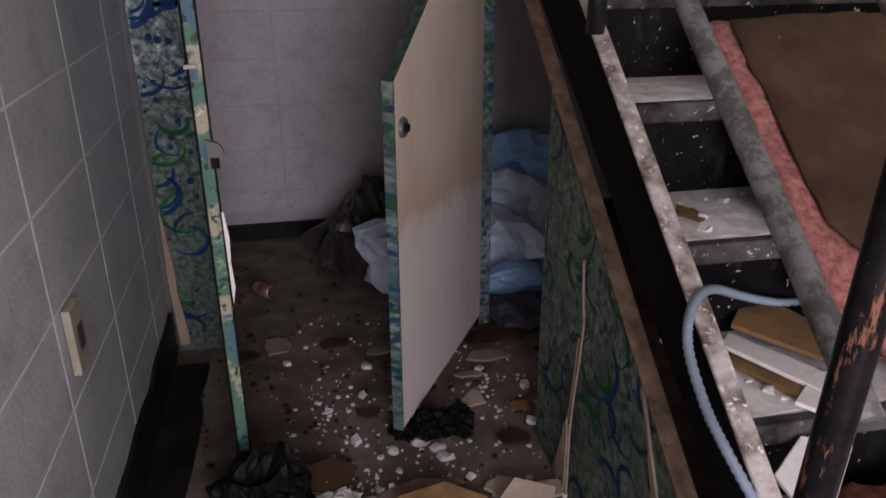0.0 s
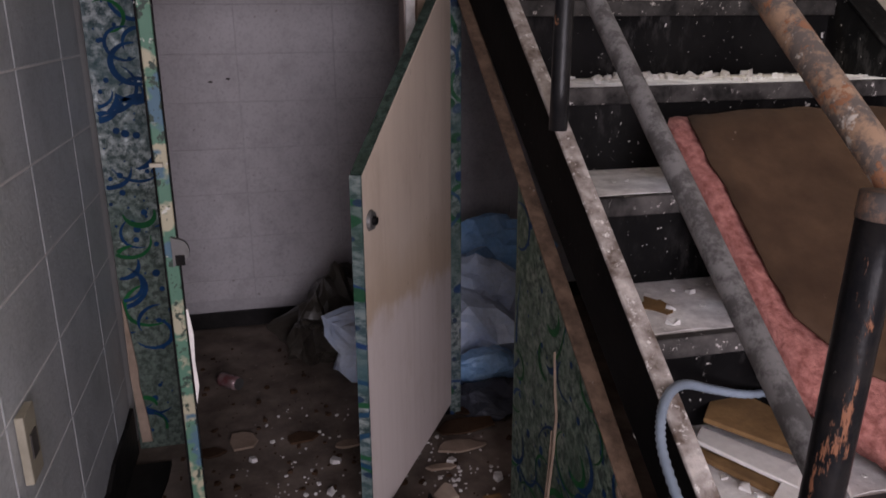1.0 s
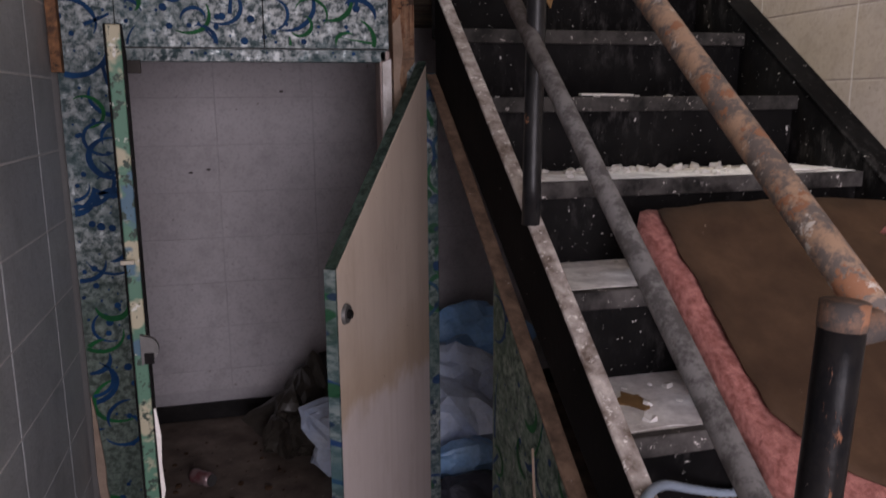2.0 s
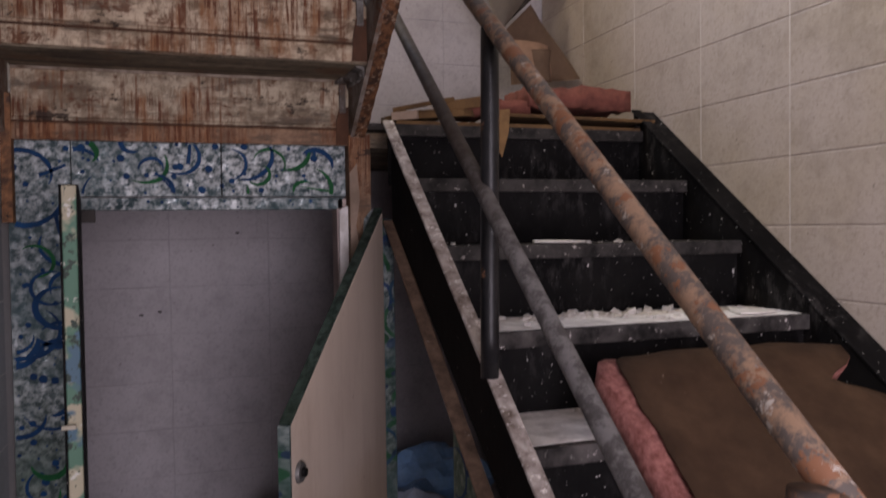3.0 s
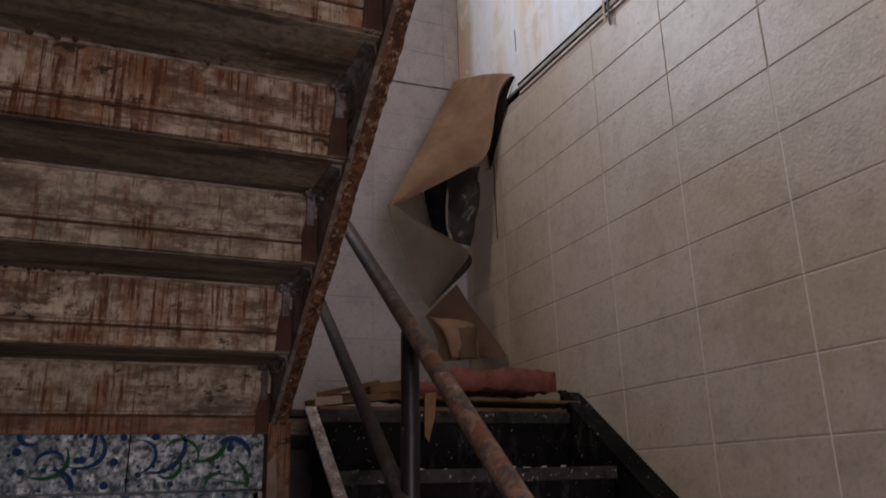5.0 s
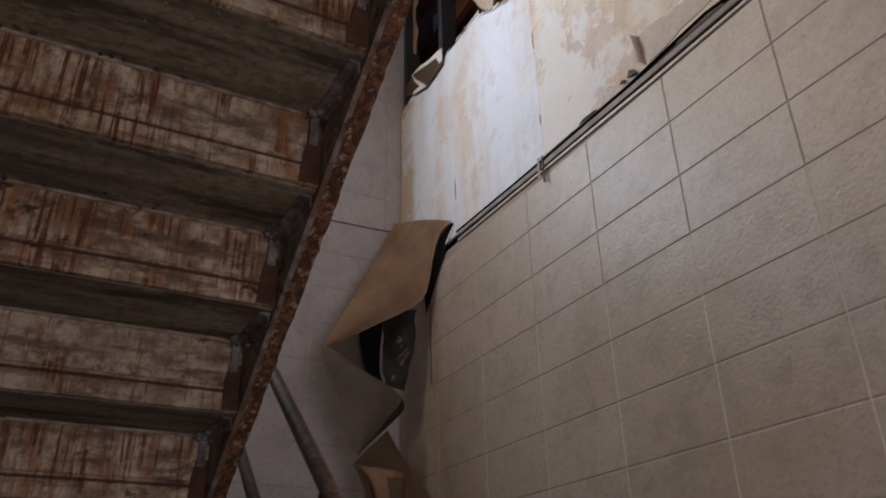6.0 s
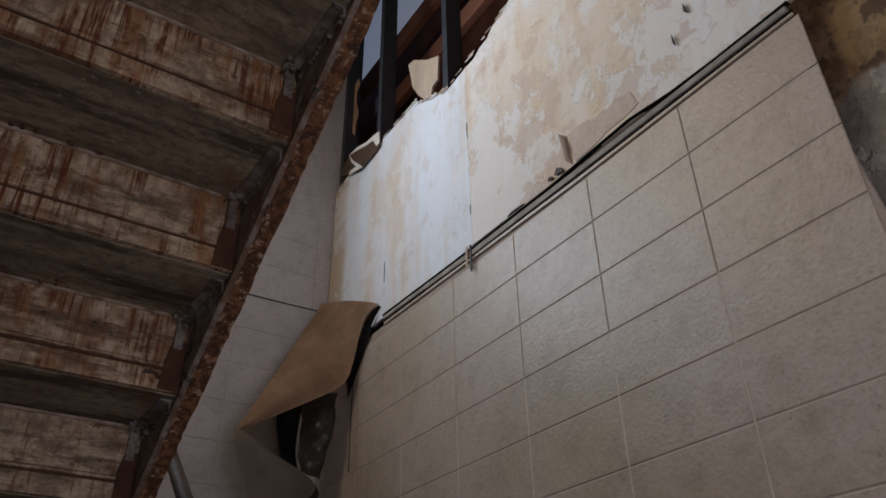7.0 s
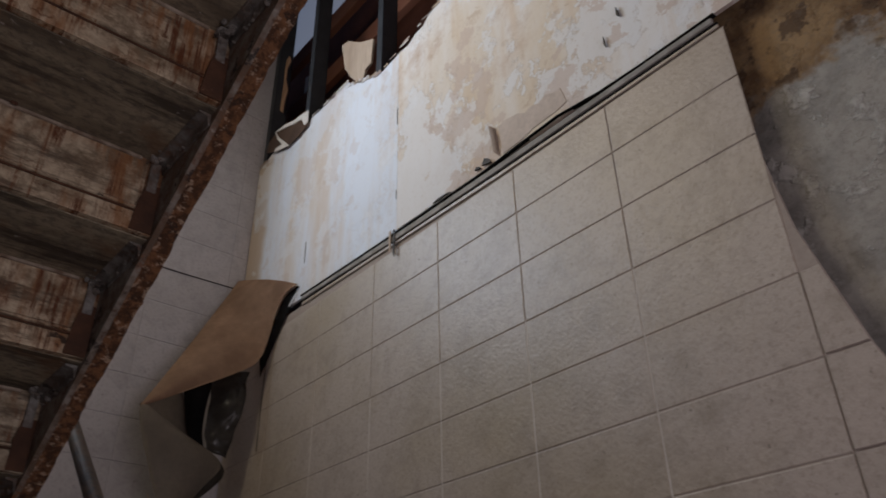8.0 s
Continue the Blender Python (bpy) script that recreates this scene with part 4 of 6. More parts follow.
for u in steps(1.039, BACK - 0.006, 0.397, 1.846)[1:-1]:
    part("joint_filler", box(RIGHT + 0.0046, RIGHT + 0.0056, u - 0.0023, u + 0.0023, max(top(u) - 0.02, LAND if u > 2.9 else 0), 2.745), M_GROUT_WHITE, wall_right, "white filled joint")


def board_edge(z):
    """Where the tiled sheet ends, which has been torn on a slant."""
    pts = ((0.5, 0.62), (1.5, 0.62), (1.95, 0.80), (2.35, 0.945), (2.66, 1.022), (3.02, 1.062), (3.4, 1.09))
    for (za, ya), (zb, yb) in zip(pts, pts[1:]):
        if za <= z <= zb:
            return ya + (yb - ya) * (z - za) / (zb - za)
    return 0.62


for i in range(-8, 4):
    za, zb = 2.352 + TV * i + 0.0025, 2.352 + TV * (i + 1) - 0.0025
    if board_edge(zb) < 1.030:
        part("tile", prism([(board_edge(za), za), (1.0365, za), (1.0365, zb), (board_edge(zb), zb)], "x", RIGHT + 0.0015, RIGHT + 0.006, bevel=0.0015), M_TILE, wall_right)
tile_wall(wall_left, "x", LEFT - 0.006, 1, steps(0.9, PY - 0.02, TU, 1.81), steps(FLOOR + 0.12, 2.6, TV, 0.993), M_TILE_GREY, gap=0.0052)
tile_wall(wall_back, "y", BACK + 0.006, -1, steps(LEFT, RIGHT, TU, -0.657), steps(FLOOR + 0.13, 1.82, TV, 0.553), M_TILE_WHITE, gap=0.0025, thick=0.0025)
tile_wall(wall_back, "y", BACK + 0.006, -1, steps(STAIR_L - 0.3, RIGHT, TU, -0.657), steps(LAND + 0.01, 4.9, TV, 3.70), M_TILE_WHITE, gap=0.0025, thick=0.0025)
part("baseboard", box(LEFT, RIGHT, BACK - 0.012, BACK - 0.001, FLOOR + 0.004, FLOOR + 0.080, 0.003), M_BLACK_WALL, label="black baseboard at the foot of the white wall", category="baseboard", kind="structure")
part("baseboard_left", prism(ragged((-1.7, FLOOR), (-1.69, FLOOR + 0.11), 1, 0, 1) + ragged((0.0, FLOOR + 0.10), (PY - 0.03, FLOOR + 0.16), 26, 0.014, 3) + [(PY - 0.03, FLOOR)], "x", LEFT - 0.005, LEFT + 0.008), M_BLACK_WALL, label="black mastic at the foot of the tiled wall", category="baseboard", kind="structure")
rnd = random.Random(4)
edge = [(LEFT + 0.115 + rnd.uniform(-0.010, 0.010), 0.3 + i * 0.09) for i in range(28)]
strip = prism([(LEFT + 0.008, 0.3)] + edge + [(LEFT + 0.008, edge[-1][1])], "z", FLOOR, FLOOR + 0.014)
tagged(part("fallen_baseboard", strip, M_BLACK_WALL), "black strip of fallen baseboard on the floor", "baseboard")

trim = thing("trim", "bent grey metal trim over the wall tiles", "trim", (RIGHT, 2.2, 3.36), kind="structure")
part("channel", prism([(1.06, 3.338), (1.9, 3.342), (2.5, 3.352), (3.20, 3.380), (3.20, 3.400), (2.5, 3.374), (1.9, 3.364), (1.06, 3.360)], "x", RIGHT - 0.009, RIGHT + 0.004, bevel=0.003), M_CHANNEL, trim, "grey metal channel")
part("cap", prism([(1.05, 3.366), (1.30, 3.366), (1.45, 3.372), (1.62, 3.394), (1.80, 3.388), (2.0, 3.378), (2.5, 3.383), (3.20, 3.406), (3.20, 3.402), (2.5, 3.379), (2.0, 3.374), (1.80, 3.384), (1.62, 3.390), (1.45, 3.366), (1.30, 3.361), (1.05, 3.361)], "x", RIGHT - 0.012, RIGHT + 0.004), M_BLACK, trim, "black bent cap strip")
part("seal", prism([(1.05, 3.331), (1.9, 3.335), (3.20, 3.372), (3.20, 3.378), (1.9, 3.341), (1.05, 3.337)], "x", RIGHT - 0.004, RIGHT + 0.004), M_BLACK, trim, "dark gap strip")
part("bead", prism([(1.05, 3.320), (1.9, 3.322), (3.20, 3.356), (3.20, 3.371), (1.9, 3.334), (1.05, 3.330)], "x", RIGHT - 0.002, RIGHT + 0.005, bevel=0.002), M_TILE, trim, "painted bead over the tiles")
# dark sliver is the splinter's shadow, built as a strip
part("clip", prism([(2.484, 3.395), (2.497, 3.40), (2.495, 3.29), (2.486, 3.27)], "x", RIGHT - 0.013, RIGHT - 0.010), M_TRIM, trim)
part("clip", prism([(2.506, 3.40), (2.518, 3.40), (2.520, 3.31), (2.508, 3.30)], "x", RIGHT - 0.016, RIGHT - 0.013), M_TAN_PALE, trim, "pale splinter of trim")

part("open_joint", prism([(0.45, 3.690), (0.70, 3.692), (1.03, 3.704), (1.03, 3.7065), (0.70, 3.696), (0.45, 3.693)], "y", BACK - 0.0015, BACK + 0.004), M_TRIM, wall_back, "dark open joint")
part("open_joint", prism([(3.490, 3.22), (3.494, 2.95), (3.492, 2.758), (3.4955, 2.758), (3.4975, 2.95), (3.4935, 3.22)], "x", RIGHT + 0.0005, RIGHT + 0.005), M_TRIM, wall_right, "dark open joint")


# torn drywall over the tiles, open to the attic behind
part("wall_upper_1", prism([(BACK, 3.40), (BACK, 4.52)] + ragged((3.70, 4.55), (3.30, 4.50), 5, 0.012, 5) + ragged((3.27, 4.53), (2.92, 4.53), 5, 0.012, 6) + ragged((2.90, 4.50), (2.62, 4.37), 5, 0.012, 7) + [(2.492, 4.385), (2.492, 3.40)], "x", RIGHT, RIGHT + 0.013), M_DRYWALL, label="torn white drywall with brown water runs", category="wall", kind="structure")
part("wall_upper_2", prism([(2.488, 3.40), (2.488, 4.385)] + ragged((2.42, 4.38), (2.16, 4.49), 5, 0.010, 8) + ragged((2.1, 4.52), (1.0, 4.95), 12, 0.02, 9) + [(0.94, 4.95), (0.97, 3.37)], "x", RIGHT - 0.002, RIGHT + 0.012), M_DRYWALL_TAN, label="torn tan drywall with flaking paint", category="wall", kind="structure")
for y in (2.00, 2.656, 3.337, 3.80):
    st = thing("wall_stud", "dark steel wall stud bared by torn drywall", "stud", (1.10, y, 3.4), group="wall studs")
    part("web", box(1.062, 1.15, y - 0.003, y + 0.003, 3.4, 6.2), M_STUD, st)
    part("flange", box(1.060, 1.064, y - 0.003, y + 0.040, 3.4, 6.2), M_STUD, st)
    part("lip", box(1.0645, 1.075, y + 0.037, y + 0.040, 3.4, 6.2), M_STUD_LIT, st, "folded lip painted as if lit")
    part("flange", box(1.148, 1.152, y - 0.003, y + 0.040, 3.4, 6.2), M_STUD, st)
for x, z, h in ((1.47, 5.50, 0.15), (1.47, 6.05, 0.16), (1.47, 4.98, 0.13)):
    tagged(part("rafter", box(x, x + 0.05, 0.6, 6.2, z, z + h, 0.004), M_WOOD), "red-brown wooden beam in the dark attic", "beam", "attic beams")
part("attic_wall", box(1.80, 1.85, 0.4, 6.2, 3.2, 6.9), M_DARKVOID, label="dark red-brown boarded wall of the attic", category="wall", kind="structure")
part("attic_floor", box(RIGHT + 0.3, 1.85, 0.4, 6.2, 3.2, 3.4, bm=box(RIGHT + 0.02, RIGHT + 0.29, BACK + 0.2, 6.2, 3.2, 3.4)), M_DARKVOID, label="dark attic floor", category="floor", kind="structure")
part("attic_roof", box(RIGHT + 0.02, 1.85, 0.4, 3.4, 6.9, 7.0), M_DARKVOID, label="dark boarded attic roof", category="roof", kind="structure")
# added wall closes the attic side so the sky's light stays out
part("attic_side", box(RIGHT + 0.02, RIGHT + 0.055, BACK + 0.2, 6.2, 3.4, 6.9, bm=box(RIGHT + 0.022, RIGHT + 0.055, 0.4, BACK + 0.2, 6.302, 6.9)), M_DARKVOID, label="dark boarded wall added to close the attic from the sky", category="wall", kind="structure")
part("attic_end", box(RIGHT + 0.02, 1.85, 6.2, 6.3, 3.2, 7.0), M_DARKVOID, label="dark boarded attic end wall", category="wall", kind="structure")
# pale panels put in place of the sky gaps between the beams
for ya, yb, za, zb in ((4.55, 4.80, 6.10, 6.45), (4.50, 4.85, 6.66, 6.88)):
    tagged(part("pale_board", prism([(ya, za), (yb, za + 0.06), (yb, zb), (ya, zb - 0.1)], "x", 1.775, 1.795), M_CERAMIC), "pale patch standing in for sky between dark attic beams", "board")
tagged(part("drywall_scrap", prism([(3.047, 4.913), (2.985, 4.897), (2.860, 4.784), (2.745, 4.713), (2.757, 4.553), (2.805, 4.544), (2.817, 4.499), (2.873, 4.509), (2.940, 4.592), (3.002, 4.706)], "x", 1.068, 1.080), M_TAN_PALE), "torn tan paper-faced scrap of drywall", "scrap")
torn = thing("drywall_scrap", "brown paper hollow torn from the drywall with a white rim", "scrap", (1.03, 3.5, 4.5))
part("paper", prism([(3.648, 4.666), (3.551, 4.661), (3.386, 4.589), (3.289, 4.571), (3.282, 4.478), (3.396, 4.462), (3.497, 4.460), (3.605, 4.504), (3.750, 4.579), (3.726, 4.657)], "x", 1.030, 1.034), M_KRAFT_DARK, torn)
part("rim", prism([(3.654, 4.671), (3.542, 4.656), (3.429, 4.612), (3.343, 4.598), (3.282, 4.580), (3.276, 4.495), (3.310, 4.494), (3.349, 4.562), (3.438, 4.589), (3.537, 4.627)], "x", 1.024, 1.029), M_CERAMIC, torn, "white torn rim")
part("rim", prism([(3.655, 4.676), (3.601, 4.598), (3.516, 4.510), (3.463, 4.451), (3.529, 4.477), (3.636, 4.513), (3.627, 4.532), (3.548, 4.514), (3.612, 4.589)], "x", 1.024, 1.029), M_CERAMIC, torn, "white torn rim")
tagged(part("drywall_scrap", prism([(3.760, 5.431), (3.805, 5.406), (3.839, 5.351), (3.791, 5.205), (3.850, 5.175), (3.917, 5.151), (3.925, 5.118), (3.822, 5.025), (3.766, 4.949), (3.764, 5.050), (3.733, 5.113), (3.777, 5.243), (3.779, 5.334), (3.735, 5.371)], "x", 1.104, 1.112), M_TAN), "jagged sliver of tan board beside a stud", "scrap")
for ya, za, yb, zb, n, seed in ((3.80, 4.53, 3.30, 4.50, 9, 1), (3.27, 4.53, 2.92, 4.53, 7, 2), (2.90, 4.50, 2.62, 4.37, 6, 3), (2.60, 4.375, 2.16, 4.49, 8, 4), (2.10, 4.52, 1.30, 4.84, 12, 5)):
    r = random.Random(seed)
    for i in range(n):
        y, z, w, h = ya + (yb - ya) * (i + r.random()) / n, za + (zb - za) * (i + 0.5) / n, r.uniform(0.014, 0.040), r.uniform(0.003, 0.011)
        part("paper_edge", prism([(y - w, z - h * 0.9), (y - w * 0.3, z - h * r.uniform(0.8, 1.6)), (y + w, z - h * 0.6), (y + w * 0.7, z + h * r.uniform(0.3, 1)), (y + w * 0.1, z + h * r.uniform(0, 0.5)), (y - w * 0.8, z + h * r.uniform(0.4, 1.2))], "x", RIGHT - 0.0065, RIGHT - 0.0045), r.choice((M_TAN_PALE, M_CERAMIC, M_PINKISH)), torn, "torn paper fringe")


def sheet(name, corners, material, label, category, sag=0.03, wrinkle=0.012, seed=1, n=14, thick=0.0015, soft=0.0):
    """A limp sheet between four corners, bellied and wrinkled, with thickness."""
    a, b, c, d = (Vector(p) for p in corners)
    nrm = (b - a).cross(d - a).normalized()
    bm = bmesh.new()
    grid = {}
    for i in range(n + 1):
        for j in range(n + 1):
            u, v = i / n, j / n
            p = a.lerp(b, u).lerp(d.lerp(c, u), v)
            p += (a + (c - a) * 0.5 - c) * 0.30 * max(0.0, (u + v - 1.45) / 0.55) ** 2 * soft
            p += nrm * sag * math.sin(math.pi * u) * math.sin(math.pi * v)
            q = p * 7 + Vector((seed, seed * 2.3, 0))
            p += nrm * wrinkle * (noise.noise(q) + 0.5 * abs(noise.noise(q * 2.3)))
            grid[i, j] = bm.verts.new(p)
    faces = [bm.faces.new((grid[i, j], grid[i + 1, j], grid[i + 1, j + 1], grid[i, j + 1])) for i in range(n) for j in range(n)]
    bmesh.ops.solidify(bm, geom=faces, thickness=thick)
    return bm


# ---- peeled wall covering in the corner ----
cover = thing("peeled_wallcovering", "sheet of tan wallcovering peeled and folded off the corner", "wallcovering", (0.8, 3.5, LAND))


def loft(a, b, n=26, m=14, bulge=0.0, wrinkle=0.004, seed=1, thick=0.0016, way=(0, -1, 0.2)):
    """A limp sheet spanned between two smooth edges, bellied one way and lightly wrinkled."""
    bm = bmesh.new()
    ra, rb = ([edge_point(e, i / n) for i in range(n + 1)] for e in (a, b))
    way = Vector(way).normalized()
    grid = {}
    for i in range(n + 1):
        for j in range(m + 1):
            u, v = i / n, j / m
            p = ra[i].lerp(rb[i], v) + way * bulge * math.sin(math.pi * v) * math.sin(math.pi * min(u * 0.9 + 0.1, 1)) ** 0.5
            q = p * 6 + Vector((seed, seed * 2.3, 0))
            grid[i, j] = bm.verts.new(p + way * wrinkle * (noise.noise(q) + 0.6 * abs(noise.noise(q * 2.4))))
    faces = [bm.faces.new((grid[i, j], grid[i + 1, j], grid[i + 1, j + 1], grid[i, j + 1])) for i in range(n) for j in range(m)]
    bmesh.ops.solidify(bm, geom=faces, thickness=thick)
    return bm


def edge_point(pts, t):
    """A point along a smooth curve through pts."""
    ps = [Vector(p) for p in pts]
    f = min(t, 0.9999) * (len(ps) - 1)
    i, t = int(f), f - int(f)
    p0, p1, p2, p3 = ps[max(i - 1, 0)], ps[i], ps[i + 1], ps[min(i + 2, len(ps) - 1)]
    return 0.5 * (2 * p1 + (p2 - p0) * t + (2 * p0 - 5 * p1 + 4 * p2 - p3) * t * t + (3 * p1 - p0 - 3 * p2 + p3) * t ** 3)


FREE = [(1.034, 3.235, 3.478), (1.018, 3.350, 3.440), (1.004, 3.420, 3.235), (0.985, 3.435, 3.160), (0.930, 3.447, 3.098), (0.733, 3.470, 2.975), (0.517, 3.488, 2.845)]
HELD = [(0.990, 3.800, 3.730), (0.930, 3.760, 3.610), (0.860, 3.715, 3.480), (0.800, 3.670, 3.370), (0.730, 3.625, 3.240), (0.620, 3.560, 3.040), (0.512, 3.492, 2.850)]
part("flap", loft(FREE, HELD, 40, 16, 0.05, 0.006, 2), M_TAN, cover, "tan backing, water marked", smooth=True)
# black here is the shade inside the rolled edge
part("curl", loft([(1.034, 3.238, 3.474), (1.022, 3.350, 3.425), (1.006, 3.424, 3.235), (0.988, 3.445, 3.165)], [(1.042, 3.225, 3.455), (1.042, 3.330, 3.355), (1.042, 3.440, 3.215), (1.030, 3.500, 3.10)], 24, 8, 0.012, 0.002, 3, way=(1, 0.4, 0)), M_BLACK_WALL, cover, "curled edge, its inner shade painted black", smooth=True)
bits = thing("torn_paper", "curled grey paper torn from the drywall above the trim", "paper", (RIGHT, 1.9, 3.4))
part("curl", sheet("c", ((RIGHT - 0.004, 1.888, 3.395), (RIGHT - 0.004, 1.900, 3.530), (RIGHT - 0.022, 1.922, 3.550), (RIGHT - 0.02, 1.905, 3.42)), M_GREYTAN, "", "", 0.01, 0.02, 3, 8), M_BARE, bits)
part("patch", prism(ragged((1.58, 3.43), (1.875, 3.40), 8, 0.006, 31) + ragged((1.890, 3.53), (1.60, 3.50), 9, 0.014, 32), "x", RIGHT - 0.0045, RIGHT - 0.0022), M_BARE, bits, "bare pinkish patch")
for y, z, w, h in ((1.955, 3.395, 0.045, 0.035), (2.20, 3.390, 0.10, 0.009), (2.00, 3.400, 0.03, 0.016), (1.40, 3.52, 0.006, 0.05), (1.335, 3.60, 0.010, 0.05)):
    part("flake", prism([(y - w / 2, z), (y + w / 2, z + h * 0.3), (y + w * 0.2, z + h), (y - w * 0.3, z + h * 0.6)], "x", RIGHT - 0.012, RIGHT - 0.006), M_TRIM, bits, "dark curled flake")
for y, z0, z1 in ((3.206, 3.58, 3.70), (2.4905, 3.95, 4.05), (2.4905, 3.55, 3.60)):
    part("crack", prism([(y, z0), (y + 0.0022, (z0 + z1) / 2), (y + 0.001, z1), (y - 0.0015, (z0 + z1) / 2 + 0.02)], "x", RIGHT - 0.0045, RIGHT - 0.0021), M_TRIM, bits, "thin dark crack")
part("fold", loft([(0.512, 3.488, 2.850), (0.513, 3.470, 2.790), (0.548, 3.457, 2.675), (0.622, 3.455, 2.505), (0.676, 3.450, 2.392)], [(0.560, 3.510, 2.850), (0.700, 3.510, 2.785), (0.888, 3.490, 2.682), (0.815, 3.470, 2.560), (0.685, 3.455, 2.395)], 30, 14, 0.035, 0.006, 5), M_GREYTAN, cover, "grey-brown hanging fold", smooth=True)
part("fold_edge", loft([(0.905, 3.530, 2.695), (0.920, 3.525, 2.625), (0.742, 3.490, 2.452), (0.705, 3.480, 2.412)], [(0.885, 3.500, 2.680), (0.865, 3.500, 2.620), (0.735, 3.475, 2.462), (0.690, 3.465, 2.405)], 18, 6, 0.01, 0.004, 6), M_VINYL, cover, "dark doubled edge", smooth=True)
part("corner_scrap", loft([(0.615, 3.49, 2.470), (0.640, 3.49, 2.450), (0.690, 3.47, 2.400)], [(0.605, 3.50, 2.520), (0.640, 3.50, 2.480), (0.700, 3.48, 2.430)], 10, 4, 0.004, 0.003, 8), M_TAN_PALE, cover, "pale turned corner", smooth=True)
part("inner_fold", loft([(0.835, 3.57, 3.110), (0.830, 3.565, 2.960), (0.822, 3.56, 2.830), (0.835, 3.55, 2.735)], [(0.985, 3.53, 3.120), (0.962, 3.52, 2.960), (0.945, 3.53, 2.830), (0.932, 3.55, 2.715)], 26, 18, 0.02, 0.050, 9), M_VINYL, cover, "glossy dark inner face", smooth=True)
# a black sheet for the shade deep in the pleat
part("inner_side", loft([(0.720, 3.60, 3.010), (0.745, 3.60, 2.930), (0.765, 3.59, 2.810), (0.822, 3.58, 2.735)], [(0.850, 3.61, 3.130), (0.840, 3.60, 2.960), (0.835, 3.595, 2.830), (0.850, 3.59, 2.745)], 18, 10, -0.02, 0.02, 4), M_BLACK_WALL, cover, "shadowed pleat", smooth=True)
part("back_fold", loft([(0.530, 3.560, 2.880), (0.600, 3.570, 2.800), (0.720, 3.580, 2.740)], [(0.730, 3.640, 3.020), (0.770, 3.640, 2.900), (0.800, 3.620, 2.760)], 16, 10, 0.01, 0.012, 7), M_GREYTAN, cover, "grey-brown back fold", smooth=True)
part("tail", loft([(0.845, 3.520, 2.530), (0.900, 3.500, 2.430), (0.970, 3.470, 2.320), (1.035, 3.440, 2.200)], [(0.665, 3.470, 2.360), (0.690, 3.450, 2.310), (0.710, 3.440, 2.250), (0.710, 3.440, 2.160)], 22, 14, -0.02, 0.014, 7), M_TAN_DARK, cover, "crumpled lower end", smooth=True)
part("tail_fold", loft([(0.667, 3.425, 2.350), (0.720, 3.410, 2.290), (0.752, 3.400, 2.170)], [(0.880, 3.430, 2.332), (0.870, 3.400, 2.270), (0.878, 3.400, 2.175)], 16, 12, 0.015, 0.020, 3), M_TAN, cover, "pale folded back end", smooth=True)
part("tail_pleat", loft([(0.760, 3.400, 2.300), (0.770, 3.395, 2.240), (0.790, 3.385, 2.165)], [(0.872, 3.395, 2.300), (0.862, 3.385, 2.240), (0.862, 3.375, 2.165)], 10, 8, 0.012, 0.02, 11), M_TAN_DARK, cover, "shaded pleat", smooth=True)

# ---- torn insulation and boards on the landing ----


def batt(name, label, section, width, thick, seed, at, paper=True, cut=None, peel=None, wool=None, torn_right=None):
    """A limp insulation batt along section, points (y, z) of its underside, between two x."""
    t = thing(name, label, "insulation", at)
    n = len(section)
    x0, x1 = width
    for nm, lo, hi, mat, inset in (("fibre", 0.0, thick, wool or M_PINK, 0.0),) + ((("paper_facing", thick + 0.007, thick + 0.011, M_CARD, 0.003),) if paper else ()):
        bm = bmesh.new()
        cols = 16
        rows = []
        for k, (y, z) in enumerate(section):
            ya, za = section[max(k - 1, 0)]
            yb, zb = section[min(k + 1, n - 1)]
            d = Vector((yb - ya, zb - za)).normalized()
            w = Vector((-d.y, d.x)) if d.x > 0 else Vector((d.y, -d.x))
            ring = []
            path = [(i / cols, lo) for i in range(cols + 1)] + [(1 - i / cols, hi) for i in range(cols + 1)]
            for u, h in path:
                q = Vector((u * 5 + seed, y * 6, h * 9))
                wob = 0.010 * noise.noise(q) + (0.011 * noise.noise(q * 4) + 0.008 * noise.noise(q * 11) if nm == "fibre" else 0.004 * noise.noise(q * 3))
                swell = 0.94 + 0.06 * math.sin(math.pi * min(max(u, 0.04), 0.96))
                hh = (lo + (hi - lo) * swell if hi - lo > 0.01 else lo * swell + (hi - lo)) if h == hi else (0 if lo == 0 else lo * swell)
                left = x0 + (cut(y) if cut else 0) + (peel(y) if peel and lo > 0 else 0)
                right = min(x1, torn_right(y)) if torn_right else x1
                x = left + inset + (right - left - 2 * inset) * u
                x += 0.007 * noise.noise(Vector((y * 5, seed * 3, round(u)))) + 0.005 * noise.noise(Vector((y * 31, seed, h * 40))) if u in (0.0, 1.0) else 0
                ring.append(bm.verts.new((x, y + w.x * (hh + wob), z + w.y * (hh + wob))))
            rows.append(ring)
        m = len(rows[0])
        for a, b in zip(rows, rows[1:]):
            for i in range(m):
                bm.faces.new((a[i], a[(i + 1) % m], b[(i + 1) % m], b[i]))
        bm.faces.new(rows[0][::-1])
        bm.faces.new(rows[-1])
        part(nm, bm, mat, t, smooth=True)
    return t


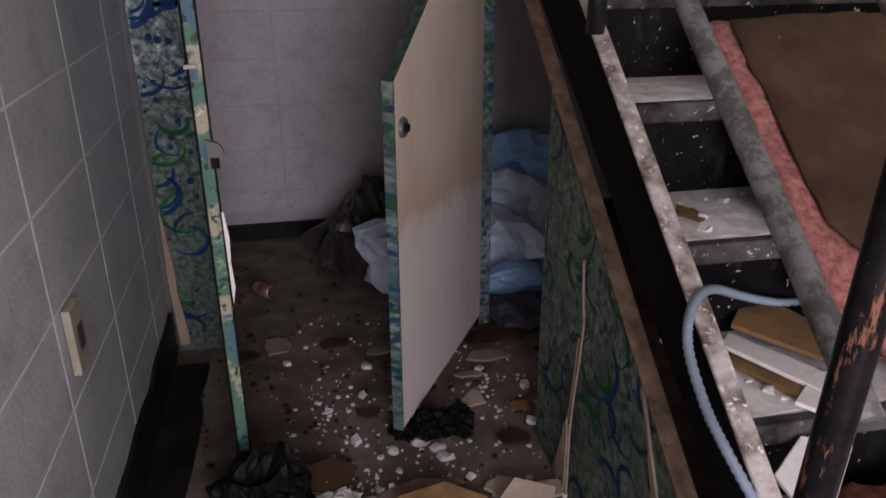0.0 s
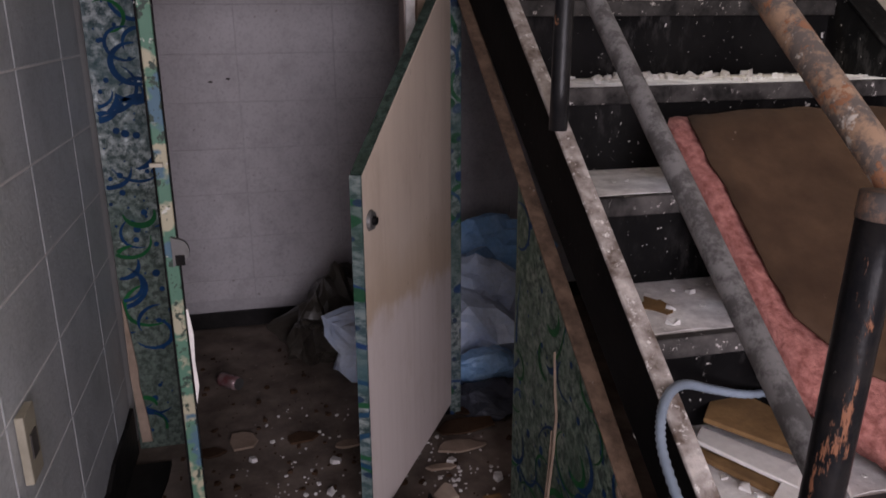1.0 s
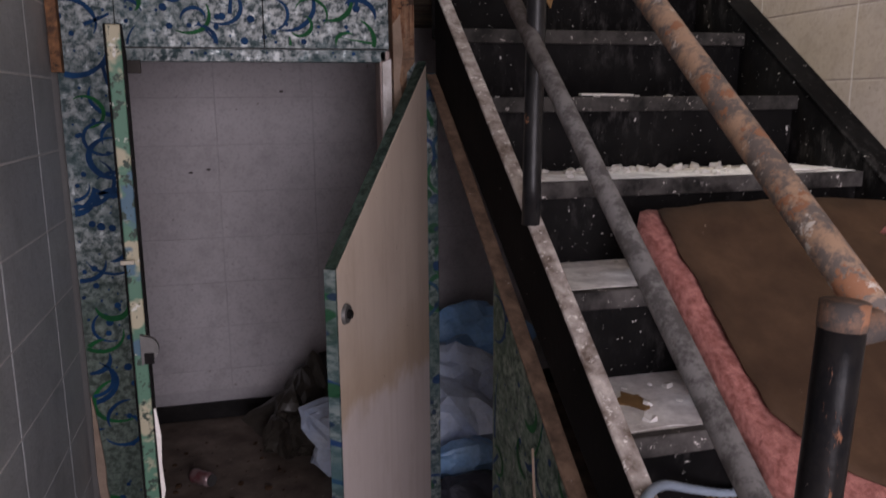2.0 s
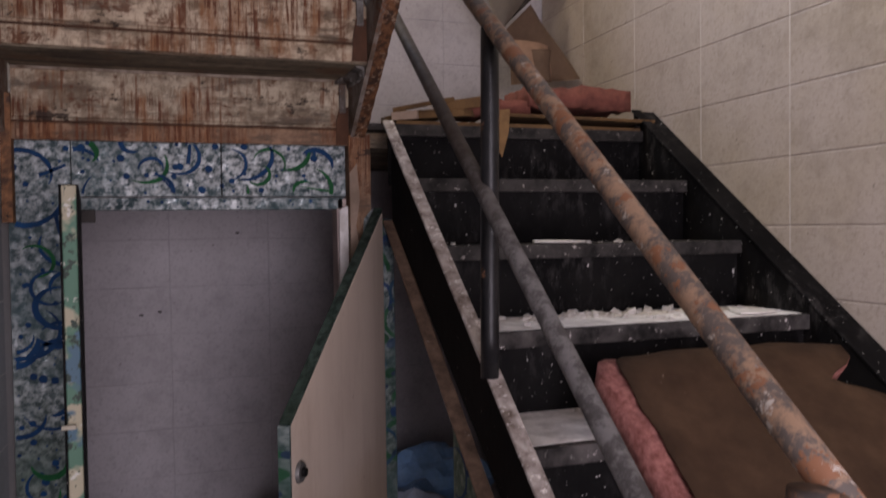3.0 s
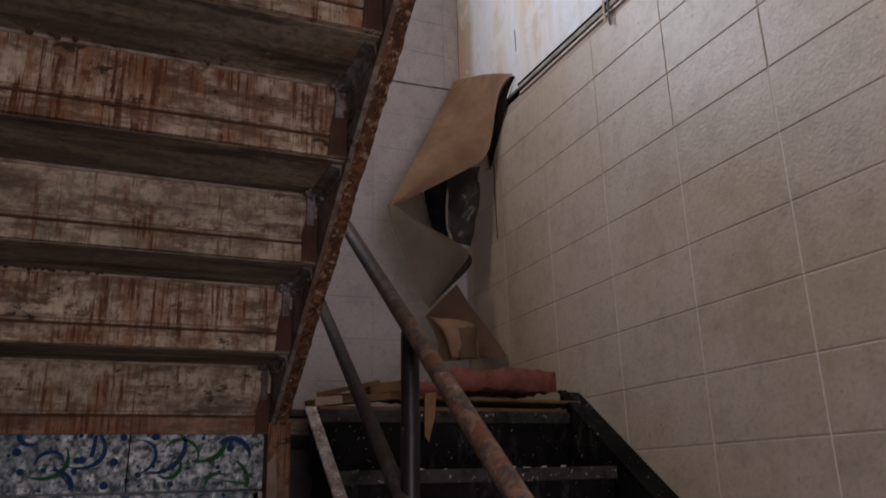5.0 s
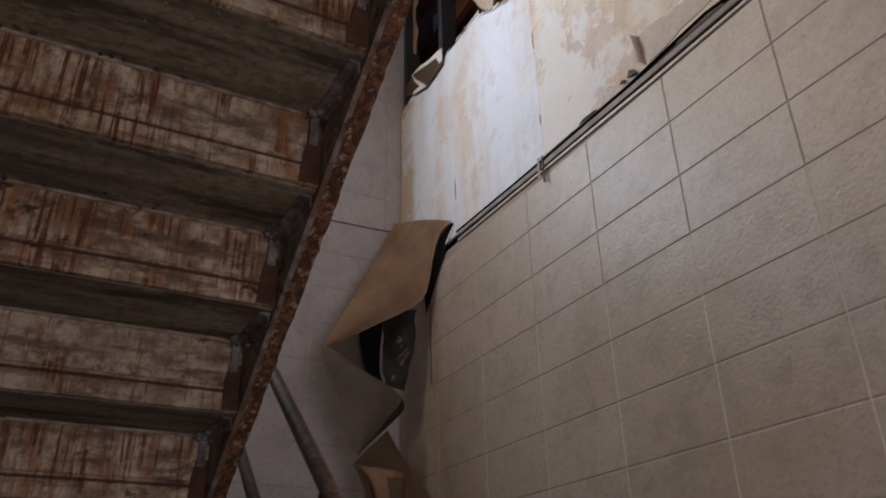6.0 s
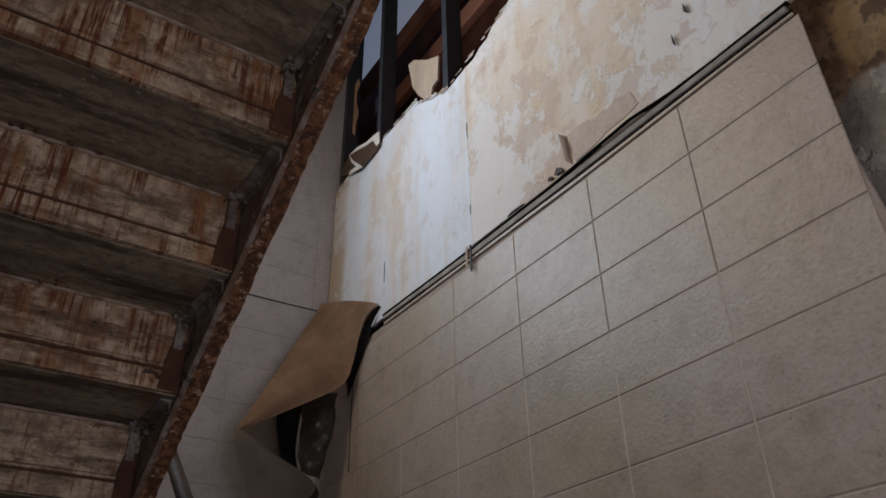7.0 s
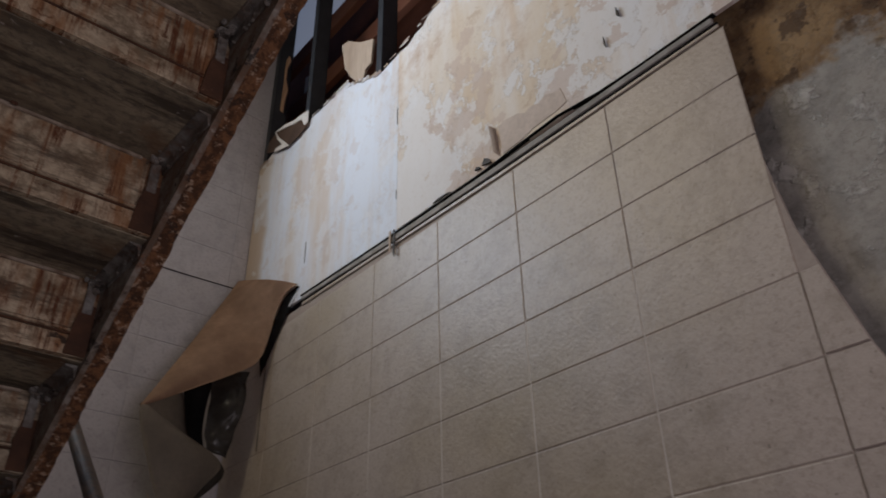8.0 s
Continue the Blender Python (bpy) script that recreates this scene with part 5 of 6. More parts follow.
slope = [(1.962 - 0.0165 * k, LAND + SL * (1.962 - 0.0165 * k - 2.862) + 0.010 - (0.03 * (1 - k / 2) if k < 2 else 0)) for k in range(48)]
batt("insulation_batt", "brown paper-faced pink fibreglass batt lying down the stairs", slope, (0.236, 0.945), 0.060, 3, (0.6, 1.6, 0.9), cut=lambda y: max(0, 1.46 - y) * 0.95 + max(0, y - 1.925) * 2.8, peel=lambda y: 0.040 + min(max(0, 1.545 - y) * 0.9, 0.16) + 0.012 * noise.noise(Vector((y * 14, 1, 5))), torn_right=lambda y: 0.895 - 0.11 * math.exp(-((y - 1.860) / 0.035) ** 2) - 0.03 * max(0, y - 1.93) / 0.03 + 0.014 * noise.noise(Vector((y * 26, 3, 1))))
batt("insulation_batt", "torn pink fibreglass batt on the landing", [(2.90 + 0.023 * k, 1.985) for k in range(11)], (0.55, 0.945), 0.075, 8, (0.75, 3.0, 1.985), paper=False, wool=M_PINK_DIRTY)
batt("insulation_batt", "small torn lump of pink fibreglass insulation", [(1.02, 0.57), (1.10, 0.57), (1.18, 0.57), (1.26, 0.575)], (0.13, 0.36), 0.09, 12, (0.2, 1.15, 0.57), paper=False)
batt("insulation_batt", "thin torn scrap of pink fibreglass on the landing", [(2.92, 1.955), (3.0, 1.955), (3.10, 1.955)], (0.30, 0.56), 0.05, 15, (0.4, 3.0, 1.955), paper=False, wool=M_PINK_DIRTY)


def scrap(name, label, category, pts, z, thick, material, tilt=(0, 0), seed=1, edge=None):
    """A broken flat piece: outline on the plan, with a thickness and a tilt."""
    bm = prism(pts, "z", z, z + thick)
    c = Vector((sum(p[0] for p in pts) / len(pts), sum(p[1] for p in pts) / len(pts), z))
    bmesh.ops.bevel(bm, geom=bm.edges[:], offset=min(0.0015, thick * 0.2), segments=1, affect="EDGES")
    rot = Euler((radians(tilt[0]), radians(tilt[1]), 0)).to_matrix()
    for v in bm.verts:
        v.co = c + rot @ (v.co - c)
    low = min(v.co.z for v in bm.verts)
    for v in bm.verts:
        v.co.z += z - low
    return tagged(part(name, bm, material), label, category)


def blob(cx, cy, rx, ry, n, seed):
    r = random.Random(seed)
    return [(cx + rx * r.uniform(0.5, 1.2) * math.cos(2 * math.pi * i / n), cy + ry * r.uniform(0.5, 1.2) * math.sin(2 * math.pi * i / n)) for i in range(n)]


for pts, z, th, m, tilt in (
    ([(0.06, 2.845), (0.60, 2.84), (1.00, 2.86), (1.02, 3.10), (0.5, 3.2), (0.10, 3.12)], LAND + 0.001, 0.012, M_FIBRE_DARK, (2, 0)),
    ([(0.36, 2.86), (1.00, 2.83), (1.035, 2.90), (1.0, 3.12), (0.5, 3.16)], LAND + 0.030, 0.010, M_FIBRE_DARK, (1, 1.0)),
    ([(0.08, 2.88), (0.30, 2.87), (0.36, 2.93), (0.22, 3.10), (0.06, 3.05)], LAND + 0.020, 0.022, M_FIBRE_DARK, (3, -5)),
    ([(0.10, 2.98), (0.44, 2.95), (0.46, 3.10), (0.20, 3.2)], LAND + 0.048, 0.016, M_FIBRE_DARK, (2, -4)),
):
    scrap("fibreboard_piece", "broken brown fibreboard piece on the landing", "board", pts, z, th, m, tilt)
tagged(part("hanging_scrap", prism([(0.405, 1.955), (0.445, 1.96), (0.438, 1.88), (0.415, 1.80), (0.402, 1.82)], "y", 2.828, 2.834), M_FIBRE), "torn tan paper hanging over the landing edge", "scrap")
scrap("plaster_shard", "white broken ceiling tile leaning on the landing", "shard", [(0.20, 3.05), (0.34, 3.02), (0.36, 3.12), (0.26, 3.16)], LAND + 0.07, 0.012, M_CERAMIC, (14, 8))

scrap("fibreboard_piece", "thick broken end of brown fibreboard on the landing", "board", [(0.24, 2.90), (0.40, 2.88), (0.43, 2.96), (0.36, 3.04), (0.25, 3.02)], LAND + 0.055, 0.034, M_FIBRE_DARK, (3, -9))
scrap("fibreboard_piece", "splintered brown fibreboard against the stringer", "board", [(0.05, 2.85), (0.20, 2.84), (0.28, 2.90), (0.16, 2.97), (0.07, 2.93)], LAND + 0.040, 0.014, M_FIBRE_DARK, (5, -12))
scrap("plaster_shard", "grey crumbled gypsum on the landing edge", "shard", [(0.045, 2.846), (0.13, 2.842), (0.15, 2.89), (0.08, 2.93)], LAND + 0.012, 0.026, M_SCRAP, (4, -6))

# broken ceiling tiles on the lower steps
K6, K7 = nose(6)[1] + 0.003, nose(7)[1] + 0.003
scrap("ceiling_tile_piece", "broken brown-backed ceiling tile on a step", "ceiling tile", [(0.150, 1.545), (0.20, 1.60), (0.27, 1.575), (0.33, 1.44), (0.26, 1.40)], K6 + 0.018, 0.010, M_FIBRE, (6, -3))
scrap("ceiling_tile_piece", "white broken ceiling tile with a brown edge", "ceiling tile", [(0.105, 1.50), (0.140, 1.535), (0.235, 1.395), (0.195, 1.345)], K6 + 0.010, 0.008, M_CERAMIC, (2, 2))
scrap("ceiling_tile_piece", "thin brown broken ceiling tile edge", "ceiling tile", [(0.098, 1.475), (0.115, 1.495), (0.205, 1.345), (0.165, 1.335)], K6, 0.010, M_FIBRE, (0, 2))
scrap("ceiling_tile_piece", "white broken ceiling tile propped by the newel", "ceiling tile", [(0.20, 1.42), (0.30, 1.50), (0.40, 1.46), (0.36, 1.36), (0.26, 1.34)], K7 + 0.03, 0.008, M_CERAMIC, (-12, 8))
scrap("ceiling_tile_piece", "white broken ceiling tile on the bottom steps", "ceiling tile", [(0.08, 1.34), (0.20, 1.44), (0.30, 1.38), (0.22, 1.25), (0.12, 1.22)], K7 + 0.005, 0.008, M_CERAMIC, (4, 4))
scrap("ceiling_tile_piece", "white ceiling tile shard leaning on a nosing", "ceiling tile", [(0.05, 1.24), (0.13, 1.30), (0.20, 1.27), (0.11, 1.18), (0.06, 1.17)], K7 + 0.13, 0.008, M_CERAMIC, (14, 0))
scrap("ceiling_tile_piece", "white ceiling tile shard on the edge of a step", "ceiling tile", [(0.14, 1.335), (0.22, 1.40), (0.29, 1.36), (0.25, 1.29), (0.19, 1.27)], K6 + 0.004, 0.008, M_CERAMIC, (3, -3))
scrap("fibreboard_piece", "tan splintered board across the bottom steps", "board", [(0.0, 1.12), (0.05, 1.20), (0.30, 1.13), (0.27, 1.05)], K7 + 0.06, 0.018, M_FIBRE, (5, -8))
scrap("ceiling_tile_piece", "white ceiling tile beside the newel post", "ceiling tile", [(0.30, 1.20), (0.50, 1.28), (0.56, 1.16), (0.36, 1.08)], K7 + 0.10, 0.014, M_CERAMIC, (6, 3))
tagged(part("tread_stain_flake", prism(blob(0.135, 1.71, 0.032, 0.045, 11, 3), "z", nose(5)[1] + 0.002, nose(5)[1] + 0.005), M_FIBRE), "flat brown flake stuck to a dusty tread", "flake")

# corrugated conduit looped over the stringer
cps = [Vector(p) for p in ((0.36, 1.60, 0.80), (0.246, 1.56, 0.826), (0.154, 1.53, 0.862), (0.07, 1.485, 0.905), (0.015, 1.44, 0.920), (-0.018, 1.405, 0.905), (-0.034, 1.368, 0.868), (-0.040, 1.30, 0.822), (-0.036, 1.25, 0.79), (-0.012, 1.205, 0.735), (0.012, 1.14, 0.68))]


def smooth_path(ps, n):
    out = []
    for i in range(len(ps) - 1):
        p0, p1, p2, p3 = ps[max(i - 1, 0)], ps[i], ps[i + 1], ps[min(i + 2, len(ps) - 1)]
        for k in range(n):
            t = k / n
            out.append(0.5 * (2 * p1 + (p2 - p0) * t + (2 * p0 - 5 * p1 + 4 * p2 - p3) * t * t + (3 * p1 - p0 - 3 * p2 + p3) * t ** 3))
    return out + [ps[-1]]


tagged(part("conduit", tube(smooth_path(cps, 12), 0.0076, 10, ripple=0.13), M_CONDUIT, smooth=True), "grey corrugated conduit looped over the stair stringer", "conduit")

# ---- doors and partition details ----
d2 = Vector((-0.363, -0.61, 0)).normalized()
n2 = Vector((0.86, -0.51, 0))


def slab_strip(name, p, q, thick, deep, material, parent, label=""):
    """A bar of square section from p to q."""
    p, q = Vector(p), Vector(q)
    d = (q - p).normalized()
    side = n2
    up = d.cross(side).normalized()
    bm = bmesh.new()
    ring = [[bm.verts.new(o + side * a * thick / 2 + up * b * deep / 2) for a, b in ((-1, -1), (1, -1), (1, 1), (-1, 1))] for o in (p, q)]
    for k in range(4):
        bm.faces.new((ring[0][k], ring[0][(k + 1) % 4], ring[1][(k + 1) % 4], ring[1][k]))
    bm.faces.new(ring[0])
    bm.faces.new(ring[1][::-1])
    return part(name, bm, material, parent, label)


slab_strip("edge_band", (-0.378, 2.186, FLOOR + 0.06), (-0.378, 2.186, 1.140), 0.028, 0.008, M_SWIRL, right_door, "swirl papered free edge")
slab_strip("top_band", (-0.376, 2.188, 1.142), (-0.014, 2.797, 1.630), 0.026, 0.008, M_SWIRL_DARK, right_door, "dark swirl papered top edge")
K = Vector((-0.352, 2.228, 1.022)) + n2 * 0.016
bm = bmesh.new()
bmesh.ops.create_cone(bm, cap_ends=True, segments=20, radius1=0.026, radius2=0.022, depth=0.008, matrix=Matrix.Translation(K) @ n2.to_track_quat("Z", "Y").to_matrix().to_4x4())
rose = part("latch_rose", bm, M_STEEL, right_door, "dented steel latch rose")
bm = bmesh.new()
bmesh.ops.create_cone(bm, cap_ends=True, segments=14, radius1=0.012, radius2=0.010, depth=0.012, matrix=Matrix.Translation(K + n2 * 0.007) @ n2.to_track_quat("Z", "Y").to_matrix().to_4x4())
part("latch_hole", bm, M_BLACK, rose, "black latch hole")

E1 = Vector((-0.764, 2.052, 1.03))
bm = prism([(E1.x + 0.024 * math.sin(a), E1.z + 0.026 * math.cos(a)) for a in [math.pi * (i / 12) for i in range(13)]] + [(E1.x - 0.010, E1.z - 0.034), (E1.x - 0.010, E1.z + 0.03)], "y", E1.y - 0.008, E1.y + 0.004)
rose = part("latch_plate", bm, M_STEEL, left_door, "round dull steel latch plate")
part("latch_hole", box(E1.x - 0.004, E1.x + 0.014, E1.y - 0.011, E1.y - 0.008, E1.z - 0.03, E1.z - 0.008), M_BLACK, rose, "black keyhole slot")
part("catch", box(-0.797, -0.772, 2.040, 2.048, 1.205, 1.213, 0.001), M_IVORY, left_door, "small steel catch")
part("torn_veneer", prism([(-0.760, 0.90), (-0.756, 0.90), (-0.750, 0.84), (-0.753, 0.78), (-0.750, 0.72), (-0.758, 0.68)], "y", 2.050, 2.056), M_CERAMIC, left_door, "torn white veneer")
part("peeled_edge", prism([(-1.036, 0.66), (-1.028, 0.60), (-1.020, 0.50), (-1.014, 0.42), (-1.016, 0.36), (-1.004, 0.25), (-0.998, 0.16), (-1.03, 0.16), (-1.04, 0.4)], "y", PY - 0.022, PY - 0.014), M_SCRAP, partition, "bare pinkish plaster where paper has peeled")
part("stud_split", prism([(-0.130, 1.63), (-0.060, 1.66), (-0.085, 1.42), (-0.100, 1.20), (-0.122, 1.05), (-0.132, 1.3)], "y", PY - 0.034, PY - 0.022), M_PLASTER, partition, "splintered pale wood")
part("paper_patch", prism([(-0.060, 1.60), (-0.036, 1.63), (-0.034, 1.42), (-0.060, 1.30), (-0.072, 1.42)], "y", PY - 0.0665, PY - 0.0605), M_SWIRL, partition, "scrap of swirl paper")
part("stud_split", prism([(-0.102, 1.74), (-0.080, 1.77), (-0.072, 1.66), (-0.084, 1.58), (-0.074, 1.50), (-0.090, 1.36), (-0.101, 1.30)], "y", PY - 0.0655, PY - 0.0605), M_SCRAP, partition, "splintered pale wood")
part("joint_line", box(-0.478, -0.474, PY - 0.0135, PY - 0.012, 1.672, 1.83), M_BLACK, partition, "dark joint")
part("wall_post", box(LEFT + 0.002, LEFT + 0.030, PY - 0.05, PY - 0.014, 1.60, 1.95, 0.003), M_RUST, partition, "rusty post end")

splint = thing("splinter", "long pale wood splinter leaning on the green panel", "splinter", (0, 1.9, FLOOR))
part("sliver", prism([(1.889, 0.79), (1.880, 0.70), (1.867, 0.65), (1.876, 0.55), (1.895, 0.44), (1.906, 0.34), (1.900, 0.14), (1.8965, 0.14), (1.902, 0.34), (1.891, 0.44), (1.872, 0.55), (1.8635, 0.65), (1.877, 0.70)], "x", 0.001, 0.0065), M_SCRAP, splint)
part("sliver", prism([(1.886, 0.60), (1.896, 0.50), (1.915, 0.38), (1.950, 0.26), (1.992, 0.145), (1.984, 0.145), (1.944, 0.26), (1.911, 0.38), (1.893, 0.50)], "x", 0.001, 0.0065), M_SCRAP, splint)
part("frayed_end", prism(ragged((1.985, 0.15), (1.915, 0.36), 7, 0.006, 3) + ragged((1.908, 0.34), (1.905, 0.15), 6, 0.004, 4) + [(1.930, 0.19), (1.95, 0.15)], "x", -0.003, 0.0005), M_SCRAP, splint, "frayed pale end")
part("edge_lath", prism([(1.565, 0.672), (1.570, 0.660), (1.520, 0.57), (1.455, 0.40), (1.440, 0.40), (1.448, 0.46), (1.512, 0.575)], "x", 0.002, 0.0075), M_SCRAP, under, "pale bare lath")

plate = thing("switch_plate", "ivory plastic outlet cover on the grey tiles", "outlet cover", (LEFT, 1.88, 0.72))
cover_plate = part("cover", box(LEFT - 0.002, LEFT + 0.014, 1.845, 1.915, 0.655, 0.795, 0.003), M_IVORY, plate)
part("insert", box(LEFT + 0.014, LEFT + 0.017, 1.862, 1.898, 0.70, 0.75, 0.001), M_TRIM, cover_plate, "darker insert")


def painted_swirls(parent, place, u0, u1, v0, v1, seed, inside=None, density=95):
    """Brush strokes on a panel: tapered crescents, curved stems and dots, in blue and in green."""
    r = random.Random(seed)

    def ok(p):
        return u0 < p[0] < u1 and v0 < p[1] < v1 and (not inside or inside(*p))

    def ribbon(pts, widths, lift, colour):
        bm = bmesh.new()
        prev, best = None, []
        for i, p in enumerate(pts):
            q = pts[min(i + 1, len(pts) - 1)]
            o = pts[max(i - 1, 0)]
            dx, dy = q[0] - o[0], q[1] - o[1]
            n = math.hypot(dx, dy) or 1
            a = (p[0] - dy / n * widths[i], p[1] + dx / n * widths[i])
            b = (p[0] + dy / n * widths[i], p[1] - dx / n * widths[i])
            here = (bm.verts.new(place(*a, lift)), bm.verts.new(place(*b, lift))) if ok(a) and ok(b) else None
            if prev and not here and len(bm.faces) > 3:
                break
            if prev and not here:
                bm.clear()
            if here and prev:
                bm.faces.new((prev[0], prev[1], here[1], here[0]))
            prev = here
        if len(bm.faces) > 3:
            part(colour + "_swirl", bm, M_INK_BLUE if colour == "blue" else M_INK_GREEN, parent)
        else:
            bm.free()

    count = int((u1 - u0) * (v1 - v0) * density) + 2
    for i in range(count):
        colour = r.choice(("blue", "blue", "green"))
        lift = 0.0006 + 0.00012 * (i % 9)
        c = (r.uniform(u0, u1), r.uniform(v0, v1))
        if r.random() < 0.75:
            rad, a0, span, w = r.uniform(0.028, 0.072), r.uniform(0, 6.28), r.uniform(1.8, 4.2) * r.choice((-1, 1)), r.uniform(0.004, 0.0095)
            pts = [(c[0] + rad * (1 + 0.25 * k / 16) * math.cos(a0 + span * k / 16), c[1] + rad * math.sin(a0 + span * k / 16)) for k in range(17)]
            ribbon(pts, [w * math.sin(math.pi * (k + 0.6) / 17.2) ** 0.8 for k in range(17)], lift, colour)
        else:
            a, ln, bend, w = r.uniform(0, 6.28), r.uniform(0.08, 0.20), r.uniform(-1.0, 1.0), r.uniform(0.003, 0.006)
            pts = [c]
            for k in range(12):
                t = a + bend * k / 12
                pts.append((pts[-1][0] + ln / 12 * math.cos(t), pts[-1][1] + ln / 12 * math.sin(t)))
            ribbon(pts, [w * (1 - k / 13) + 0.0005 for k in range(13)], lift, colour)
    dots = bmesh.new()
    for i in range(int(count * 1.8)):
        c, rad = (r.uniform(u0, u1), r.uniform(v0, v1)), 0.003 + 0.009 * r.random() ** 2
        ring = [(c[0] + rad * math.cos(6.283 * k / 10), c[1] + rad * math.sin(6.283 * k / 10)) for k in range(10)]
        if all(ok(p) for p in ring):
            dots.faces.new([dots.verts.new(place(*p, 0.00020 + 0.00003 * (i % 13))) for p in ring])
    part("dots", dots, M_INK_BLUE, parent, "painted dark dots", kind="stuff")


painted_swirls(partition, lambda u, v, e: (u, PY - 0.012 - e, v), LEFT + 0.012, -0.884, FLOOR + 0.05, 1.830, 41, density=165)
painted_swirls(partition, lambda u, v, e: (u, PY - 0.012 - e, v), -0.878, -0.107, 1.674, 1.830, 46, density=190)
painted_swirls(partition, lambda u, v, e: (u, PY - 0.020 - e, v), -0.876, -0.119, 1.636, 1.664, 43, density=300)
painted_swirls(under, lambda u, v, e: (0.008 - e, u, v), 1.40, 2.166, FLOOR + 0.01, 1.14, 44, lambda u, v: v < below(u) - 0.005, 105)
part("bracket", box(-0.876, -0.820, PY - 0.030, PY - 0.018, 1.598, 1.634, 0.002), M_TRIM, partition, "dark metal bracket")
for x, z in ((-0.769, 1.229), (-0.385, 1.560), (-0.70, 1.24)):
    tagged(part("wall_chip", prism(blob(x, z, 0.012, 0.006, 7, int(100 - 90 * x)), "y", BACK - 0.002, BACK + 0.003), M_TRIM), "small dark chip in the white tiled wall", "chip")

# ---- bags and floor litter ----
tagged(part("plastic_bag", crumple((-0.30, 3.52, FLOOR), (0.20, 0.16, 0.185), 2, 4, 0.95, 1.6), M_BAG_BROWN), "crumpled dark brown plastic sack on the floor", "bag")
tagged(part("plastic_bag", crumple((-0.42, 3.42, FLOOR), (0.11, 0.11, 0.145), 21, 4, 0.95, 1.6), M_BAG_BROWN), "slumped dark brown plastic sack beside another", "bag")
tagged(part("plastic_bag", crumple((-0.120, 3.26, FLOOR), (0.230, 0.18, 0.19), 5, 4, 0.95, 1.9), M_BAG_WHITE), "crumpled pale blue plastic bag on the floor", "bag")
tagged(part("plastic_bag", crumple((0.24, 3.36, FLOOR), (0.30, 0.24, 0.24), 7, 4, 0.95, 1.9), M_BAG_WHITE), "crumpled whitish plastic sack under the stairs", "bag")
tagged(part("plastic_bag", crumple((0.33, 3.58, FLOOR + 0.17), (0.27, 0.18, 0.19), 9, 4, 0.95, 1.8), M_BAG_BLUE), "bright blue plastic sack on top of the bags", "bag")
tagged(part("plastic_bag", crumple((0.20, 3.06, FLOOR), (0.15, 0.08, 0.08), 11, 3, 0.5, 2.0), M_BAG_BLUE), "blue corner of a plastic bag", "bag")
tagged(part("plastic_bag", crumple((0.17, 2.86, FLOOR), (0.12, 0.12, 0.05), 15, 3, 0.5, 2.0), M_BAG_DUSK), "limp dark blue-grey bag on the floor", "bag")
tagged(part("plastic_bag", crumple((-0.735, 1.93, FLOOR), (0.115, 0.10, 0.115), 13, 3, 0.8, 2.6, 3), M_BAG_BLACK), "crumpled black plastic bag by the open door", "bag")
for x, y, rx, ry, rz, seed in ((-0.345, 2.235, 0.045, 0.035, 0.030, 17), (-0.275, 2.225, 0.050, 0.040, 0.042, 18), (-0.205, 2.235, 0.040, 0.045, 0.048, 19)):
    tagged(part("charred_rag", crumple((x, y, FLOOR), (rx, ry, rz), seed, 3, 1.0, 2.4, 3), M_BAG_BLACK), "black charred rag on the floor", "rag", "charred rags")
for i, (x, y, q) in enumerate(((-0.60, 1.955, 0.048), (-0.545, 1.985, 0.040), (-0.520, 1.930, 0.050), (-0.585, 2.030, 0.034), (-0.655, 1.945, 0.034), (-0.480, 1.960, 0.030))):
    tagged(part("paper_scrap", crumple((x, y, FLOOR), (q, q * 0.8, q * 0.55), 90 + i, 3, 1.0, 2.2), M_CERAMIC), "crumpled scrap of dirty white paper on the floor", "paper", "paper scraps")

litter = (
    ((-0.715, 2.80), (0.045, 0.06), M_SCRAP), ((-0.375, 2.70), (0.05, 0.03), M_SCRAP), ((-0.82, 2.76), (0.05, 0.03), M_CARD), ((-0.53, 2.78), (0.06, 0.05), M_CARD),
    ((-0.03, 2.60), (0.10, 0.035), M_SCRAP), ((0.02, 2.72), (0.14, 0.05), M_CARD), ((-0.06, 2.16), (0.05, 0.04), M_CARD),
    ((-0.36, 1.98), (0.13, 0.04), M_SCRAP), ((-0.14, 1.96), (0.07, 0.05), M_TAN_PALE), ((-0.02, 1.93), (0.08, 0.04), M_TAN_PALE), ((-0.10, 2.50), (0.05, 0.02), M_SCRAP), ((0.0, 2.30), (0.05, 0.03), M_FIBRE), ((-0.12, 2.36), (0.04, 0.05), M_TAN_PALE), ((-0.25, 2.45), (0.03, 0.02), M_CARD), ((-0.45, 2.35), (0.04, 0.03), M_CARD), ((0.10, 2.82), (0.08, 0.04), M_CARD), ((-0.20, 2.24), (0.035, 0.025), M_FIBRE),
)
for i, ((x, y), (rx, ry), m) in enumerate(litter):
    scrap("board_scrap", "torn flat scrap of tan board on the floor", "scrap", blob(x, y, rx, ry, 8, 20 + i), FLOOR + 0.001, 0.008, m, (2, (-1) ** i * 4))
